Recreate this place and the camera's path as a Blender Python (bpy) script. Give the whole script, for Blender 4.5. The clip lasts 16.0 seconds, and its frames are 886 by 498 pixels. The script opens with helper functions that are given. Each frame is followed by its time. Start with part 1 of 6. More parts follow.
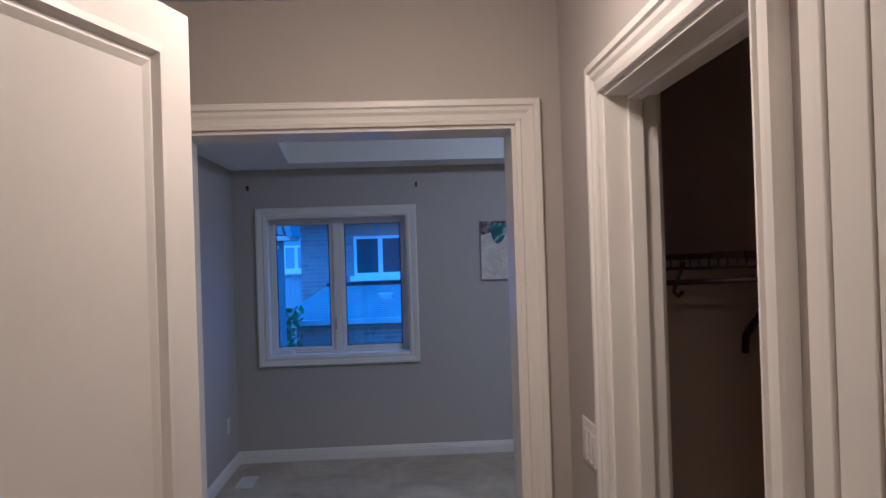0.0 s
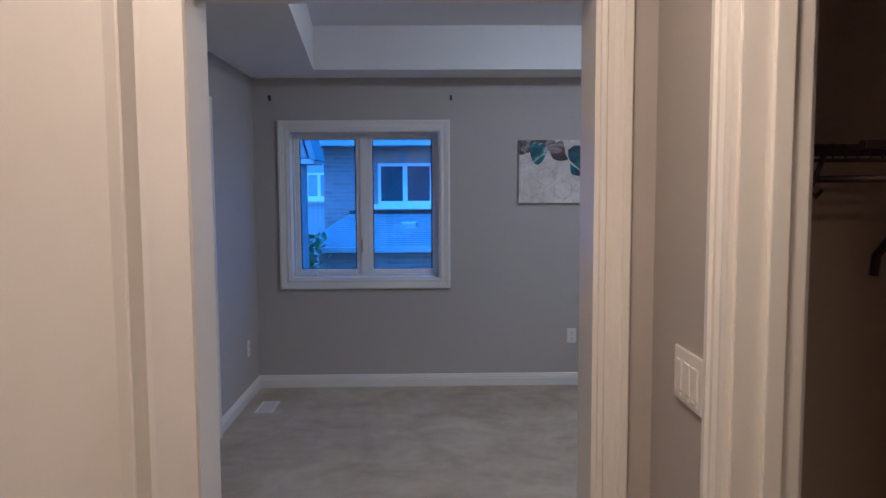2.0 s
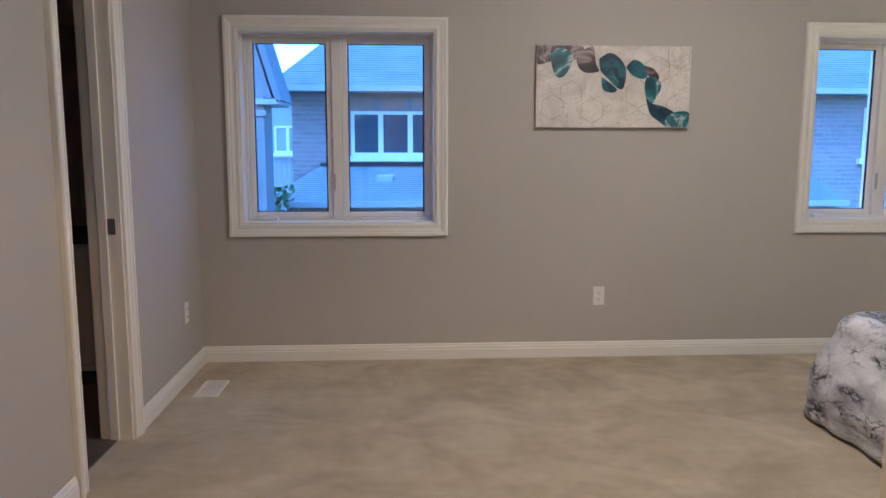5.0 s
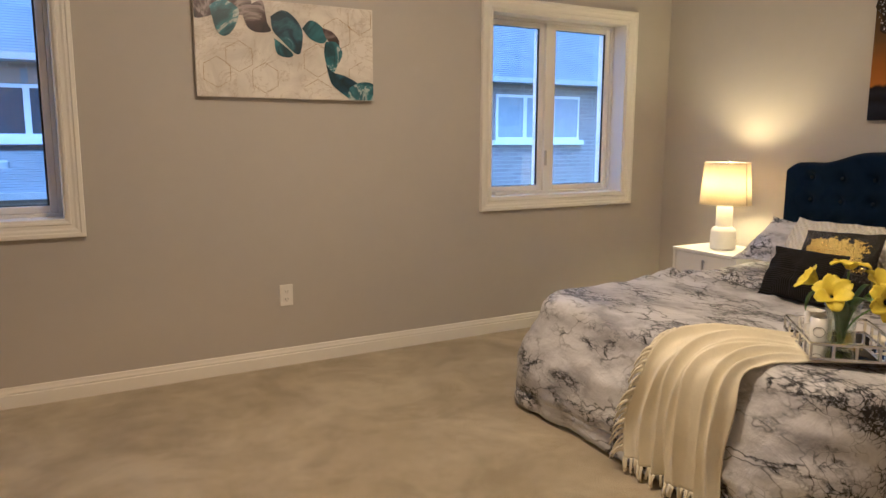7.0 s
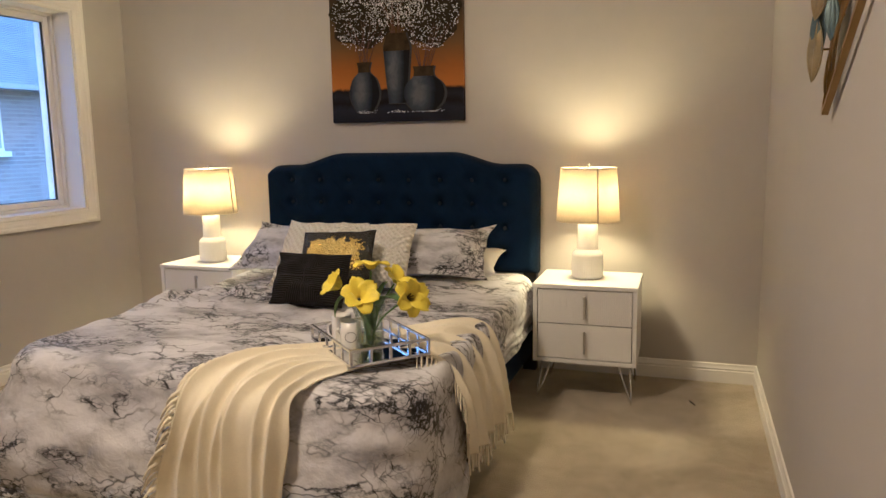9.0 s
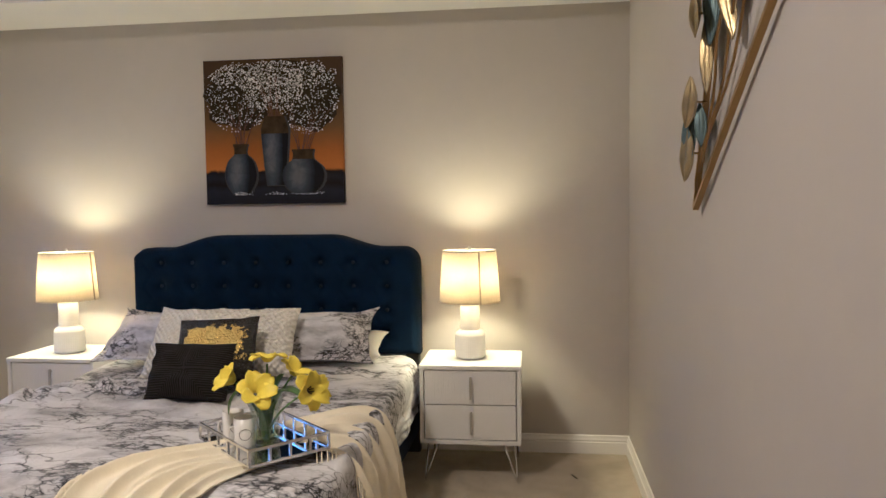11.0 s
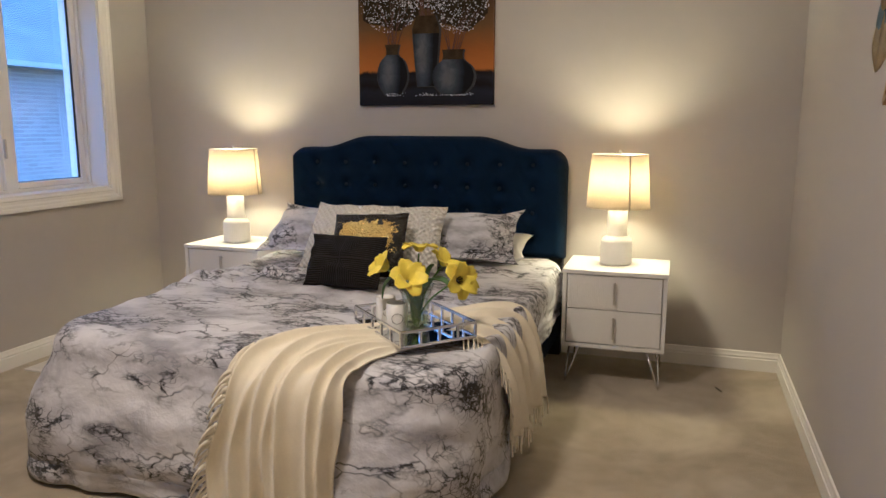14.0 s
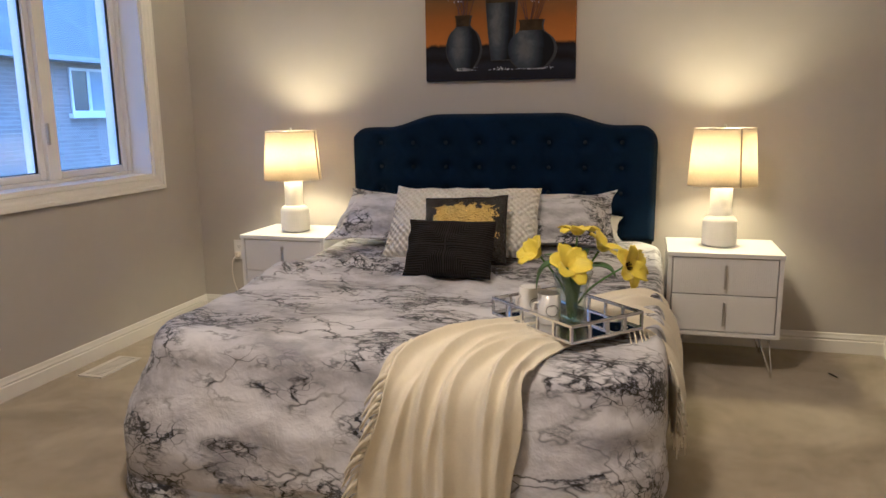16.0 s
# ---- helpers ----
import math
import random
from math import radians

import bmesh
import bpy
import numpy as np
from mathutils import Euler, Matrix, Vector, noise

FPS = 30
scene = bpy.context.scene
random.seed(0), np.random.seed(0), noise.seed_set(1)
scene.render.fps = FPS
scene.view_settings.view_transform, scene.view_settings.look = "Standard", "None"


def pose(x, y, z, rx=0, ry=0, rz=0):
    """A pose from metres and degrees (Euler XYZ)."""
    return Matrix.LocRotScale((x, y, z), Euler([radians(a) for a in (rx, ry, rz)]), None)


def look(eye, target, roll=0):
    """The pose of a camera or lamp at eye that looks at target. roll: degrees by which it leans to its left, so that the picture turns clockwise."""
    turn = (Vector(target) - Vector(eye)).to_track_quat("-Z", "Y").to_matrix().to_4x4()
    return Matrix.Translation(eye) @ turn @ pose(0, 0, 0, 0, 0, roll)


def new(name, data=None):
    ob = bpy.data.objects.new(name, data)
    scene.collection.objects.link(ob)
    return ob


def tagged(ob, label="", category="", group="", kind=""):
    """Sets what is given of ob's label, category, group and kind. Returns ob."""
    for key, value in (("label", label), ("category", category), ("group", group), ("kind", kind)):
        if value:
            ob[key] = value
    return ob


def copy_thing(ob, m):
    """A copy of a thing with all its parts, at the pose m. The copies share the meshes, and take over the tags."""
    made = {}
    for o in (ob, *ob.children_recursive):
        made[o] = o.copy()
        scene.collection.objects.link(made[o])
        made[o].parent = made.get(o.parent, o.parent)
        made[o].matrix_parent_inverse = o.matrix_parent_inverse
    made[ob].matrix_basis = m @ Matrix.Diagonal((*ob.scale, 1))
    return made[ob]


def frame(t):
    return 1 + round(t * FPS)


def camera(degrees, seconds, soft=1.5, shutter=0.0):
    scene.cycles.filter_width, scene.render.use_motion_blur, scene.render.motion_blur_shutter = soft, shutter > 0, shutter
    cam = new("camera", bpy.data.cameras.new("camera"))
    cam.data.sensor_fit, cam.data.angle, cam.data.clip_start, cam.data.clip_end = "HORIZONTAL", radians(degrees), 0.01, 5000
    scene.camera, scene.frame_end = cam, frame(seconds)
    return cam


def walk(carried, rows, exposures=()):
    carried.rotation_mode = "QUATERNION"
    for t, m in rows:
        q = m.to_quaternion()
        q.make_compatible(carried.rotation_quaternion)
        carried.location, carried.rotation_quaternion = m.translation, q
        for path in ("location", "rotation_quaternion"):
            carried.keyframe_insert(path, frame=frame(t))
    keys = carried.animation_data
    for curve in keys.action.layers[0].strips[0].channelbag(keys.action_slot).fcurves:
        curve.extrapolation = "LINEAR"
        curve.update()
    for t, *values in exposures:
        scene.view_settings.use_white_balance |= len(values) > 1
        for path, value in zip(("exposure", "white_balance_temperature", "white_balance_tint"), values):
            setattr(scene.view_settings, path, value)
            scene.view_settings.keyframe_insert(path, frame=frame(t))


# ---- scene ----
cam = camera(62.6, 16.0)
PATH = [
    (0, (0.246, 0.259, 1.66), (0.347, 2.256, 1.671), -1.8),
    (0.5, (0.264, 0.304, 1.634), (0.339, 2.302, 1.599), -1.4),
    (1, (0.268, 0.411, 1.594), (0.32, 2.408, 1.509), -1.0),
    (1.5, (0.214, 0.554, 1.576), (0.257, 2.55, 1.448), -0.7),
    (2, (0.169, 0.65, 1.553), (0.208, 2.643, 1.385), -0.3),
    (2.5, (0.178, 0.804, 1.512), (0.206, 2.794, 1.32), -0.1),
    (3, (0.182, 0.992, 1.489), (0.191, 2.981, 1.28), 0.1),
    (3.2, (0.187, 1.06, 1.474), (0.187, 3.048, 1.256), 0.1),
    (5.3, (0.044, 1.966, 1.286), (0.215, 3.939, 1.009), 0.2),
    (5.5, (0.044, 2.042, 1.287), (0.264, 4.01, 1.004), 0.3),
    (6, (0.026, 2.242, 1.271), (0.437, 4.177, 0.973), 0.3),
    (6.5, (0.095, 2.38, 1.273), (0.762, 4.24, 0.964), 0.2),
    (7, (0.097, 2.511, 1.25), (1.082, 4.223, 0.94), 0.2),
    (7.5, (0.07, 2.677, 1.258), (1.351, 4.181, 0.947), -0.1),
    (8, (0.127, 2.753, 1.246), (1.665, 3.993, 0.936), -0.5),
    (8.5, (0.235, 2.855, 1.231), (1.975, 3.793, 0.928), -0.8),
    (9, (0.287, 2.909, 1.232), (2.161, 3.543, 0.935), -0.9),
    (9.5, (0.267, 3.001, 1.266), (2.207, 3.409, 1.002), -0.9),
    (9.7, (0.258, 3.017, 1.267), (2.215, 3.358, 1.037), -0.9),
    (11.8, (0.24, 3.043, 1.301), (2.221, 3.298, 1.21), -0.7),
    (12, (0.241, 3.038, 1.297), (2.217, 3.327, 1.172), -0.7),
    (12.5, (0.238, 3.042, 1.269), (2.192, 3.421, 1.073), -0.5),
    (13, (0.229, 3.057, 1.253), (2.152, 3.544, 0.994), -0.3),
    (13.5, (0.228, 3.061, 1.24), (2.123, 3.625, 0.936), -0.1),
    (14, (0.221, 3.075, 1.228), (2.095, 3.689, 0.891), 0.1),
    (14.5, (0.2, 3.166, 1.206), (2.066, 3.797, 0.858), 0.0),
    (15, (0.202, 3.287, 1.207), (2.071, 3.899, 0.843), 0.1),
    (15.5, (0.275, 3.477, 1.194), (2.153, 4.055, 0.824), -0.4),
    (16, (0.297, 3.677, 1.181), (2.187, 4.216, 0.809), -0.8),
]
EXPOSURES = [
    (0.0, 1.42, 3250, 14),
    (3.0, 2.05, 3480, 14),
    (5.3, 2.5, 4050, 13),
    (7.0, 2.45, 4650, 13),
    (9.5, 2.5, 4450, 14),
    (12.0, 2.5, 4080, 14),
    (16.0, 2.35, 4280, 15),
]
walk(cam, [(t, look(eye, target, roll)) for t, eye, target, roll in PATH], EXPOSURES)

# ---- world and lights ----
world = bpy.data.worlds.new("dusk_sky")
scene.world = world
world.use_nodes = True
wn = world.node_tree.nodes
sky = wn.new("ShaderNodeTexSky")
sky.sky_type, sky.sun_disc = "NISHITA", False
sky.sun_elevation, sky.sun_rotation = radians(50), radians(250)
sky.ozone_density = 3.5
world.node_tree.links.new(sky.outputs[0], wn["Background"].inputs[0])
wn["Background"].inputs[1].default_value = 0.15

sun_data = bpy.data.lights.new("sun", "SUN")
sun_data.energy, sun_data.angle, sun_data.color = 0.6, radians(25), (0.38, 0.73, 1.0)
sun = new("sun", sun_data)
sun.matrix_world = look((0, 0, 30), (6, 14, 0))

WARM = (1.0, 0.66, 0.23)
SOFT = (1.0, 0.64, 0.30)
PASSAGE = (1.0, 0.47, 0.12)


def point_lamp(name, place, power, radius, colour):
    data = bpy.data.lights.new(name, "POINT")
    data.energy, data.shadow_soft_size, data.color = power, radius, colour
    lamp = new(name, data)
    lamp.location = place
    return lamp


# ---- materials ----
def nodes_of(name):
    m = bpy.data.materials.new(name)
    m.use_nodes = True
    n, l = m.node_tree.nodes, m.node_tree.links
    return m, n, l, n["Principled BSDF"]


def ramp(n, l, source, stops, interp="LINEAR"):
    r = n.new("ShaderNodeValToRGB")
    r.color_ramp.interpolation = interp
    while len(r.color_ramp.elements) < len(stops):
        r.color_ramp.elements.new(0.5)
    for e, (at, c) in zip(r.color_ramp.elements, stops):
        e.position, e.color = at, (*c, 1) if len(c) == 3 else c
    l.new(source, r.inputs[0])
    return r.outputs[0]


def noise_out(n, l, scale, detail=3.0, rough=0.5, vector=None, distortion=0.0, out=0):
    t = n.new("ShaderNodeTexNoise")
    t.inputs["Scale"].default_value, t.inputs["Detail"].default_value = scale, detail
    t.inputs["Roughness"].default_value, t.inputs["Distortion"].default_value = rough, distortion
    if vector is None:
        c = n.new("ShaderNodeTexCoord")
        vector = c.outputs["Object"]
    l.new(vector, t.inputs["Vector"])
    return t.outputs[out]


def mixed(n, l, fac, a, b, mode="MIX"):
    m = n.new("ShaderNodeMix")
    m.data_type, m.blend_type = "RGBA", mode
    for sock, v in ((m.inputs[0], fac), (m.inputs[6], a), (m.inputs[7], b)):
        if hasattr(v, "links"):
            l.new(v, sock)
        elif isinstance(v, tuple):
            sock.default_value = (*v, 1)
        else:
            sock.default_value = v
    return m.outputs[2]


def maths(n, l, op, a, b=0.0, clamp=False):
    m = n.new("ShaderNodeMath")
    m.operation, m.use_clamp = op, clamp
    for sock, v in ((m.inputs[0], a), (m.inputs[1], b)):
        if hasattr(v, "links"):
            l.new(v, sock)
        else:
            sock.default_value = v
    return m.outputs[0]


def bumped(n, l, bsdf, height, strength, distance):
    b = n.new("ShaderNodeBump")
    b.inputs["Strength"].default_value, b.inputs["Distance"].default_value = strength, distance
    l.new(height, b.inputs["Height"])
    l.new(b.outputs[0], bsdf.inputs["Normal"])


def mat(name, colour, rough=0.5, vary=0.06, scale=3.0, grain=0.0, grain_scale=200.0, metal=0.0, spread=0.05, sheen=0.0, spec=0.5):
    """A plain surface with patchy tone at two scales, fine relief and uneven gloss."""
    m, n, l, b = nodes_of(name)
    big = noise_out(n, l, scale, 4.0)
    small = noise_out(n, l, scale * 14, 2.0)
    tone = maths(n, l, "ADD", maths(n, l, "MULTIPLY", big, 0.7), maths(n, l, "MULTIPLY", small, 0.3))
    lo = tuple(max(0, c * (1 - vary)) for c in colour)
    hi = tuple(min(1, c * (1 + vary)) for c in colour)
    l.new(ramp(n, l, tone, [(0.3, lo), (0.7, hi)]), b.inputs["Base Color"])
    l.new(maths(n, l, "ADD", maths(n, l, "MULTIPLY", small, spread * 2), rough - spread), b.inputs["Roughness"])
    b.inputs["Metallic"].default_value = metal
    b.inputs["Specular IOR Level"].default_value = spec
    if sheen:
        b.inputs["Sheen Weight"].default_value = sheen
        b.inputs["Sheen Roughness"].default_value = 0.4
    if grain:
        bumped(n, l, b, noise_out(n, l, grain_scale, 2.0), grain, 0.002)
    return m


WALL = mat("wall_paint", (0.475, 0.448, 0.412), 0.7, 0.03, 1.2, 0.10, 260, spec=0.3)
CEIL = mat("ceiling_paint", (0.80, 0.79, 0.78), 0.85, 0.02, 1.5, 0.2, 160, spec=0.2)
TRIM = mat("trim_paint", (0.80, 0.78, 0.73), 0.35, 0.012, 2.0, 0.02, 60)
DOORPAINT = mat("door_paint", (0.76, 0.74, 0.71), 0.4, 0.03, 2.0, 0.06, 120)
VINYL = mat("window_vinyl", (0.80, 0.79, 0.77), 0.3, 0.02, 5.0)
# wall paint made darker and browner: shade of the unlit rooms as colour
SHADED_WALL = mat("shaded_wall_paint", (0.42, 0.345, 0.28), 0.8, 0.04, 1.5, 0.1, 220, spec=0.2)
WHITE_LACQUER = mat("white_lacquer", (0.80, 0.79, 0.77), 0.3, 0.02, 3.0)
CHROME = mat("chrome", (0.75, 0.75, 0.76), 0.16, 0.05, 8.0, metal=1.0, spread=0.04)
STEEL = mat("brushed_steel", (0.55, 0.54, 0.53), 0.35, 0.06, 20.0, metal=1.0)
BRONZE = mat("bronze_wire", (0.05, 0.035, 0.03), 0.45, 0.1, 12.0, metal=0.6)
PLATE = mat("plate_plastic", (0.80, 0.78, 0.74), 0.35, 0.02, 10.0)
DARKSLOT = mat("dark_slot", (0.03, 0.03, 0.03), 0.6, 0.05)
PLASTER = mat("lamp_ceramic", (0.80, 0.78, 0.74), 0.75, 0.04, 14.0, 0.25, 160)
NAVY = mat("navy_linen", (0.0026, 0.0120, 0.036), 0.9, 0.2, 9.0, 0.5, 700, sheen=0.02, spec=0.15)
NAVYBTN = mat("navy_button", (0.003, 0.012, 0.028), 0.8, 0.1, 20.0, 0.3, 700)
BLACKWOOD = mat("black_wood", (0.012, 0.012, 0.014), 0.5, 0.2, 10.0)
MATTRESS = mat("mattress_cloth", (0.70, 0.69, 0.67), 0.85, 0.03, 6.0, 0.2, 300)
WHITECLOTH = mat("white_cotton", (0.78, 0.77, 0.76), 0.85, 0.03, 6.0, 0.2, 500)
CREAM = mat("cream_fleece", (0.84, 0.78, 0.60), 0.9, 0.06, 12.0, 0.35, 420, sheen=0.3, spec=0.15)
GOLD = mat("gold_leaf_metal", (0.42, 0.34, 0.17), 0.38, 0.2, 18.0, 0.4, 90, metal=1.0)
GOLDFRAME = mat("antique_gold_bar", (0.36, 0.24, 0.09), 0.4, 0.12, 12.0, metal=0.9)
TEALMETAL = mat("teal_enamel", (0.11, 0.155, 0.16), 0.45, 0.3, 14.0, metal=0.5)
YELLOW = mat("tulip_petal", (0.80, 0.66, 0.004), 0.55, 0.16, 22.0, 0.1, 120, sheen=0.15)
STAMEN = mat("tulip_stamen", (0.04, 0.03, 0.02), 0.7, 0.2)
STEM = mat("tulip_stem", (0.10, 0.20, 0.05), 0.5, 0.15, 20.0)
LEAF = mat("tulip_leaf", (0.11, 0.20, 0.07), 0.45, 0.25, 14.0, 0.1, 80)
CERAMIC = mat("mug_ceramic", (0.78, 0.77, 0.74), 0.25, 0.02, 10.0)
BLACKINK = mat("black_ink", (0.02, 0.02, 0.02), 0.5, 0.1)
VENTM = mat("vent_enamel", (0.74, 0.71, 0.66), 0.4, 0.05, 10.0)
CORD = mat("lamp_cord", (0.72, 0.66, 0.58), 0.5, 0.04)
SEAM = mat("shade_seam", (0.42, 0.38, 0.31), 0.8, 0.1)
STONE_TOP = mat("bath_counter", (0.10, 0.09, 0.085), 0.25, 0.3, 25.0)
BATHTILE = mat("bath_tile", (0.10, 0.085, 0.075), 0.4, 0.2, 6.0)
BATHCAB = mat("bath_cabinet", (0.55, 0.55, 0.56), 0.4, 0.04, 4.0)
FAR_ROOF = mat("far_shingle", (0.15, 0.165, 0.18), 0.9, 0.2, 2.0, 0.3, 30)
GUTTER = mat("gutter_metal", (0.30, 0.31, 0.32), 0.5, 0.1, 3.0)
FASCIA = mat("window_white_frame", (0.6, 0.6, 0.61), 0.5, 0.05, 3.0)
SIDING = mat("grey_siding", (0.17, 0.18, 0.195), 0.8, 0.1, 2.0, 0.2, 40)
TRANSOM = mat("weathered_board", (0.24, 0.18, 0.14), 0.8, 0.2, 2.0, 0.2, 40)
DARKPANE = mat("far_pane", (0.05, 0.06, 0.07), 0.08, 0.2, 1.0)
BLIND = mat("far_curtain", (0.26, 0.29, 0.32), 0.7, 0.1, 6.0)
LAWN = mat("dusk_ground", (0.09, 0.11, 0.06), 0.95, 0.3, 1.5, 0.4, 20)
SHRUB = mat("shrub_leaf", (0.06, 0.11, 0.03), 0.7, 0.3, 8.0)
MIRROR = mat("mirror_silver", (0.85, 0.86, 0.86), 0.03, 0.01, 3.0, metal=1.0, spread=0.01)


def carpet_material():
    m, n, l, b = nodes_of("beige_carpet")
    big = noise_out(n, l, 2.2, 4.0, 0.6, distortion=0.8)
    mid = noise_out(n, l, 9.0, 4.0, 0.6)
    fine = noise_out(n, l, 420.0, 2.0)
    tone = maths(n, l, "ADD", maths(n, l, "MULTIPLY", big, 0.55), maths(n, l, "ADD", maths(n, l, "MULTIPLY", mid, 0.25), maths(n, l, "MULTIPLY", fine, 0.2)))
    l.new(ramp(n, l, tone, [(0.40, (0.34, 0.280, 0.170)), (0.52, (0.46, 0.392, 0.258)), (0.61, (0.56, 0.488, 0.340))]), b.inputs["Base Color"])
    b.inputs["Roughness"].default_value = 0.95
    b.inputs["Specular IOR Level"].default_value = 0.1
    b.inputs["Sheen Weight"].default_value = 0.35
    bumped(n, l, b, maths(n, l, "ADD", fine, maths(n, l, "MULTIPLY", mid, 0.8)), 0.7, 0.006)
    return m


CARPET = carpet_material()


def marble_cloth(name, size):
    """White sateen printed with branching black and grey marble veins."""
    m, n, l, b = nodes_of(name)
    c = n.new("ShaderNodeTexCoord")
    mp = n.new("ShaderNodeMapping")
    mp.inputs["Scale"].default_value = (1.2 * size, 0.58 * size, 1.2 * size)
    mp.inputs["Rotation"].default_value = (0.5, 0.2, 0.3)
    l.new(c.outputs["Object"], mp.inputs["Vector"])
    v = mp.outputs[0]
    warp = noise_out(n, l, 6.0, 3.0, 0.6, v, out=1)
    vec = n.new("ShaderNodeVectorMath")
    vec.operation = "MULTIPLY_ADD"
    l.new(warp, vec.inputs[0])
    vec.inputs[1].default_value = (0.20, 0.20, 0.20)
    l.new(v, vec.inputs[2])

    def veins(scale, width):
        t = n.new("ShaderNodeTexVoronoi")
        t.feature = "DISTANCE_TO_EDGE"
        t.inputs["Scale"].default_value = scale
        l.new(vec.outputs[0], t.inputs["Vector"])
        return maths(n, l, "SUBTRACT", 1.0, maths(n, l, "DIVIDE", t.outputs["Distance"], width), True)

    def contour(scale, rough, width, vector):
        t = noise_out(n, l, scale, 9.0, rough, vector)
        return maths(n, l, "SUBTRACT", 1.0, maths(n, l, "DIVIDE", maths(n, l, "ABSOLUTE", maths(n, l, "SUBTRACT", t, 0.5)), width), True)

    patch = noise_out(n, l, 2.9, 3.0, 0.6, v)
    mask = ramp(n, l, patch, [(0.47, (0, 0, 0)), (0.56, (1, 1, 1))])
    core = ramp(n, l, patch, [(0.56, (0, 0, 0)), (0.64, (1, 1, 1))])
    thin_mask = ramp(n, l, noise_out(n, l, 4.3, 2.0, 0.5, v), [(0.42, (0, 0, 0)), (0.56, (1, 1, 1))])
    thick = maths(n, l, "MULTIPLY", contour(8.0, 0.62, 0.036, v), mask)
    web = maths(n, l, "MULTIPLY", veins(22.0, 0.060), mask)
    fine = maths(n, l, "MULTIPLY", veins(40.0, 0.09), core)
    thin = maths(n, l, "MULTIPLY", maths(n, l, "MULTIPLY", contour(3.2, 0.60, 0.018, v), thin_mask), 1.0)
    branch = maths(n, l, "MULTIPLY", maths(n, l, "MULTIPLY", veins(7.0, 0.032), thin_mask), 0.85)
    ink = maths(n, l, "ADD", maths(n, l, "ADD", maths(n, l, "ADD", thick, thin), maths(n, l, "ADD", web, fine)), branch, True)
    cloud = noise_out(n, l, 5.0, 5.0, 0.6, v)
    smear = maths(n, l, "MULTIPLY", mask, 0.28)
    ground = ramp(n, l, cloud, [(0.33, (0.33, 0.325, 0.35)), (0.42, (0.49, 0.485, 0.51)), (0.49, (0.62, 0.615, 0.64)), (0.60, (0.70, 0.695, 0.715))])
    ground = mixed(n, l, smear, ground, (0.30, 0.29, 0.32))
    l.new(mixed(n, l, ink, ground, (0.010, 0.010, 0.016)), b.inputs["Base Color"])
    b.inputs["Roughness"].default_value = 0.6
    b.inputs["Sheen Weight"].default_value = 0.2
    crease = noise_out(n, l, 9.0, 4.0, 0.55, c.outputs["Object"], 0.3)
    bumped(n, l, b, crease, 0.6, 0.025)
    return m


MARBLE = marble_cloth("marble_print_cotton", 1.0)
MARBLE_SHAM = marble_cloth("marble_print_sham", 1.5)


def glass_material(name, tint=(1, 1, 1), rough=0.0, ior=1.45):
    m, n, l, b = nodes_of(name)
    b.inputs["Base Color"].default_value = (*tint, 1)
    b.inputs["Roughness"].default_value = rough
    b.inputs["IOR"].default_value = ior
    b.inputs["Transmission Weight"].default_value = 1.0
    return m


GLASS = glass_material("window_glass", (0.97, 0.99, 1.0))


def thin_glass(name, tint, gloss):
    """Clear thin-walled glass: light goes straight through, with a sharp surface gloss."""
    m, n, l, b = nodes_of(name)
    t = n.new("ShaderNodeBsdfTransparent")
    t.inputs[0].default_value = (*tint, 1)
    g = n.new("ShaderNodeBsdfGlossy")
    g.inputs["Roughness"].default_value = 0.02
    f = n.new("ShaderNodeLayerWeight")
    mx = n.new("ShaderNodeMixShader")
    edge = maths(n, l, "POWER", f.outputs["Facing"], 3.0)
    l.new(maths(n, l, "ADD", maths(n, l, "MULTIPLY", edge, gloss), 0.06), mx.inputs[0])
    l.new(t.outputs[0], mx.inputs[1])
    l.new(g.outputs[0], mx.inputs[2])
    l.new(mx.outputs[0], n["Material Output"].inputs[0])
    return m


VASEGLASS = thin_glass("vase_glass", (0.92, 0.955, 0.945), 0.8)
WATER = thin_glass("vase_water", (0.90, 0.93, 0.66), 0.25)


def shade_material():
    m, n, l, b = nodes_of("lampshade_linen")
    b.inputs["Base Color"].default_value = (0.80, 0.76, 0.66, 1)
    b.inputs["Roughness"].default_value = 0.9
    t = n.new("ShaderNodeBsdfTranslucent")
    weave = noise_out(n, l, 90.0, 2.0)
    l.new(ramp(n, l, weave, [(0.3, (0.56, 0.49, 0.36)), (0.7, (0.64, 0.57, 0.44))]), t.inputs[0])
    mx = n.new("ShaderNodeMixShader")
    mx.inputs[0].default_value = 0.5
    l.new(b.outputs[0], mx.inputs[1])
    l.new(t.outputs[0], mx.inputs[2])
    l.new(mx.outputs[0], n["Material Output"].inputs[0])
    return m


SHADE = shade_material()


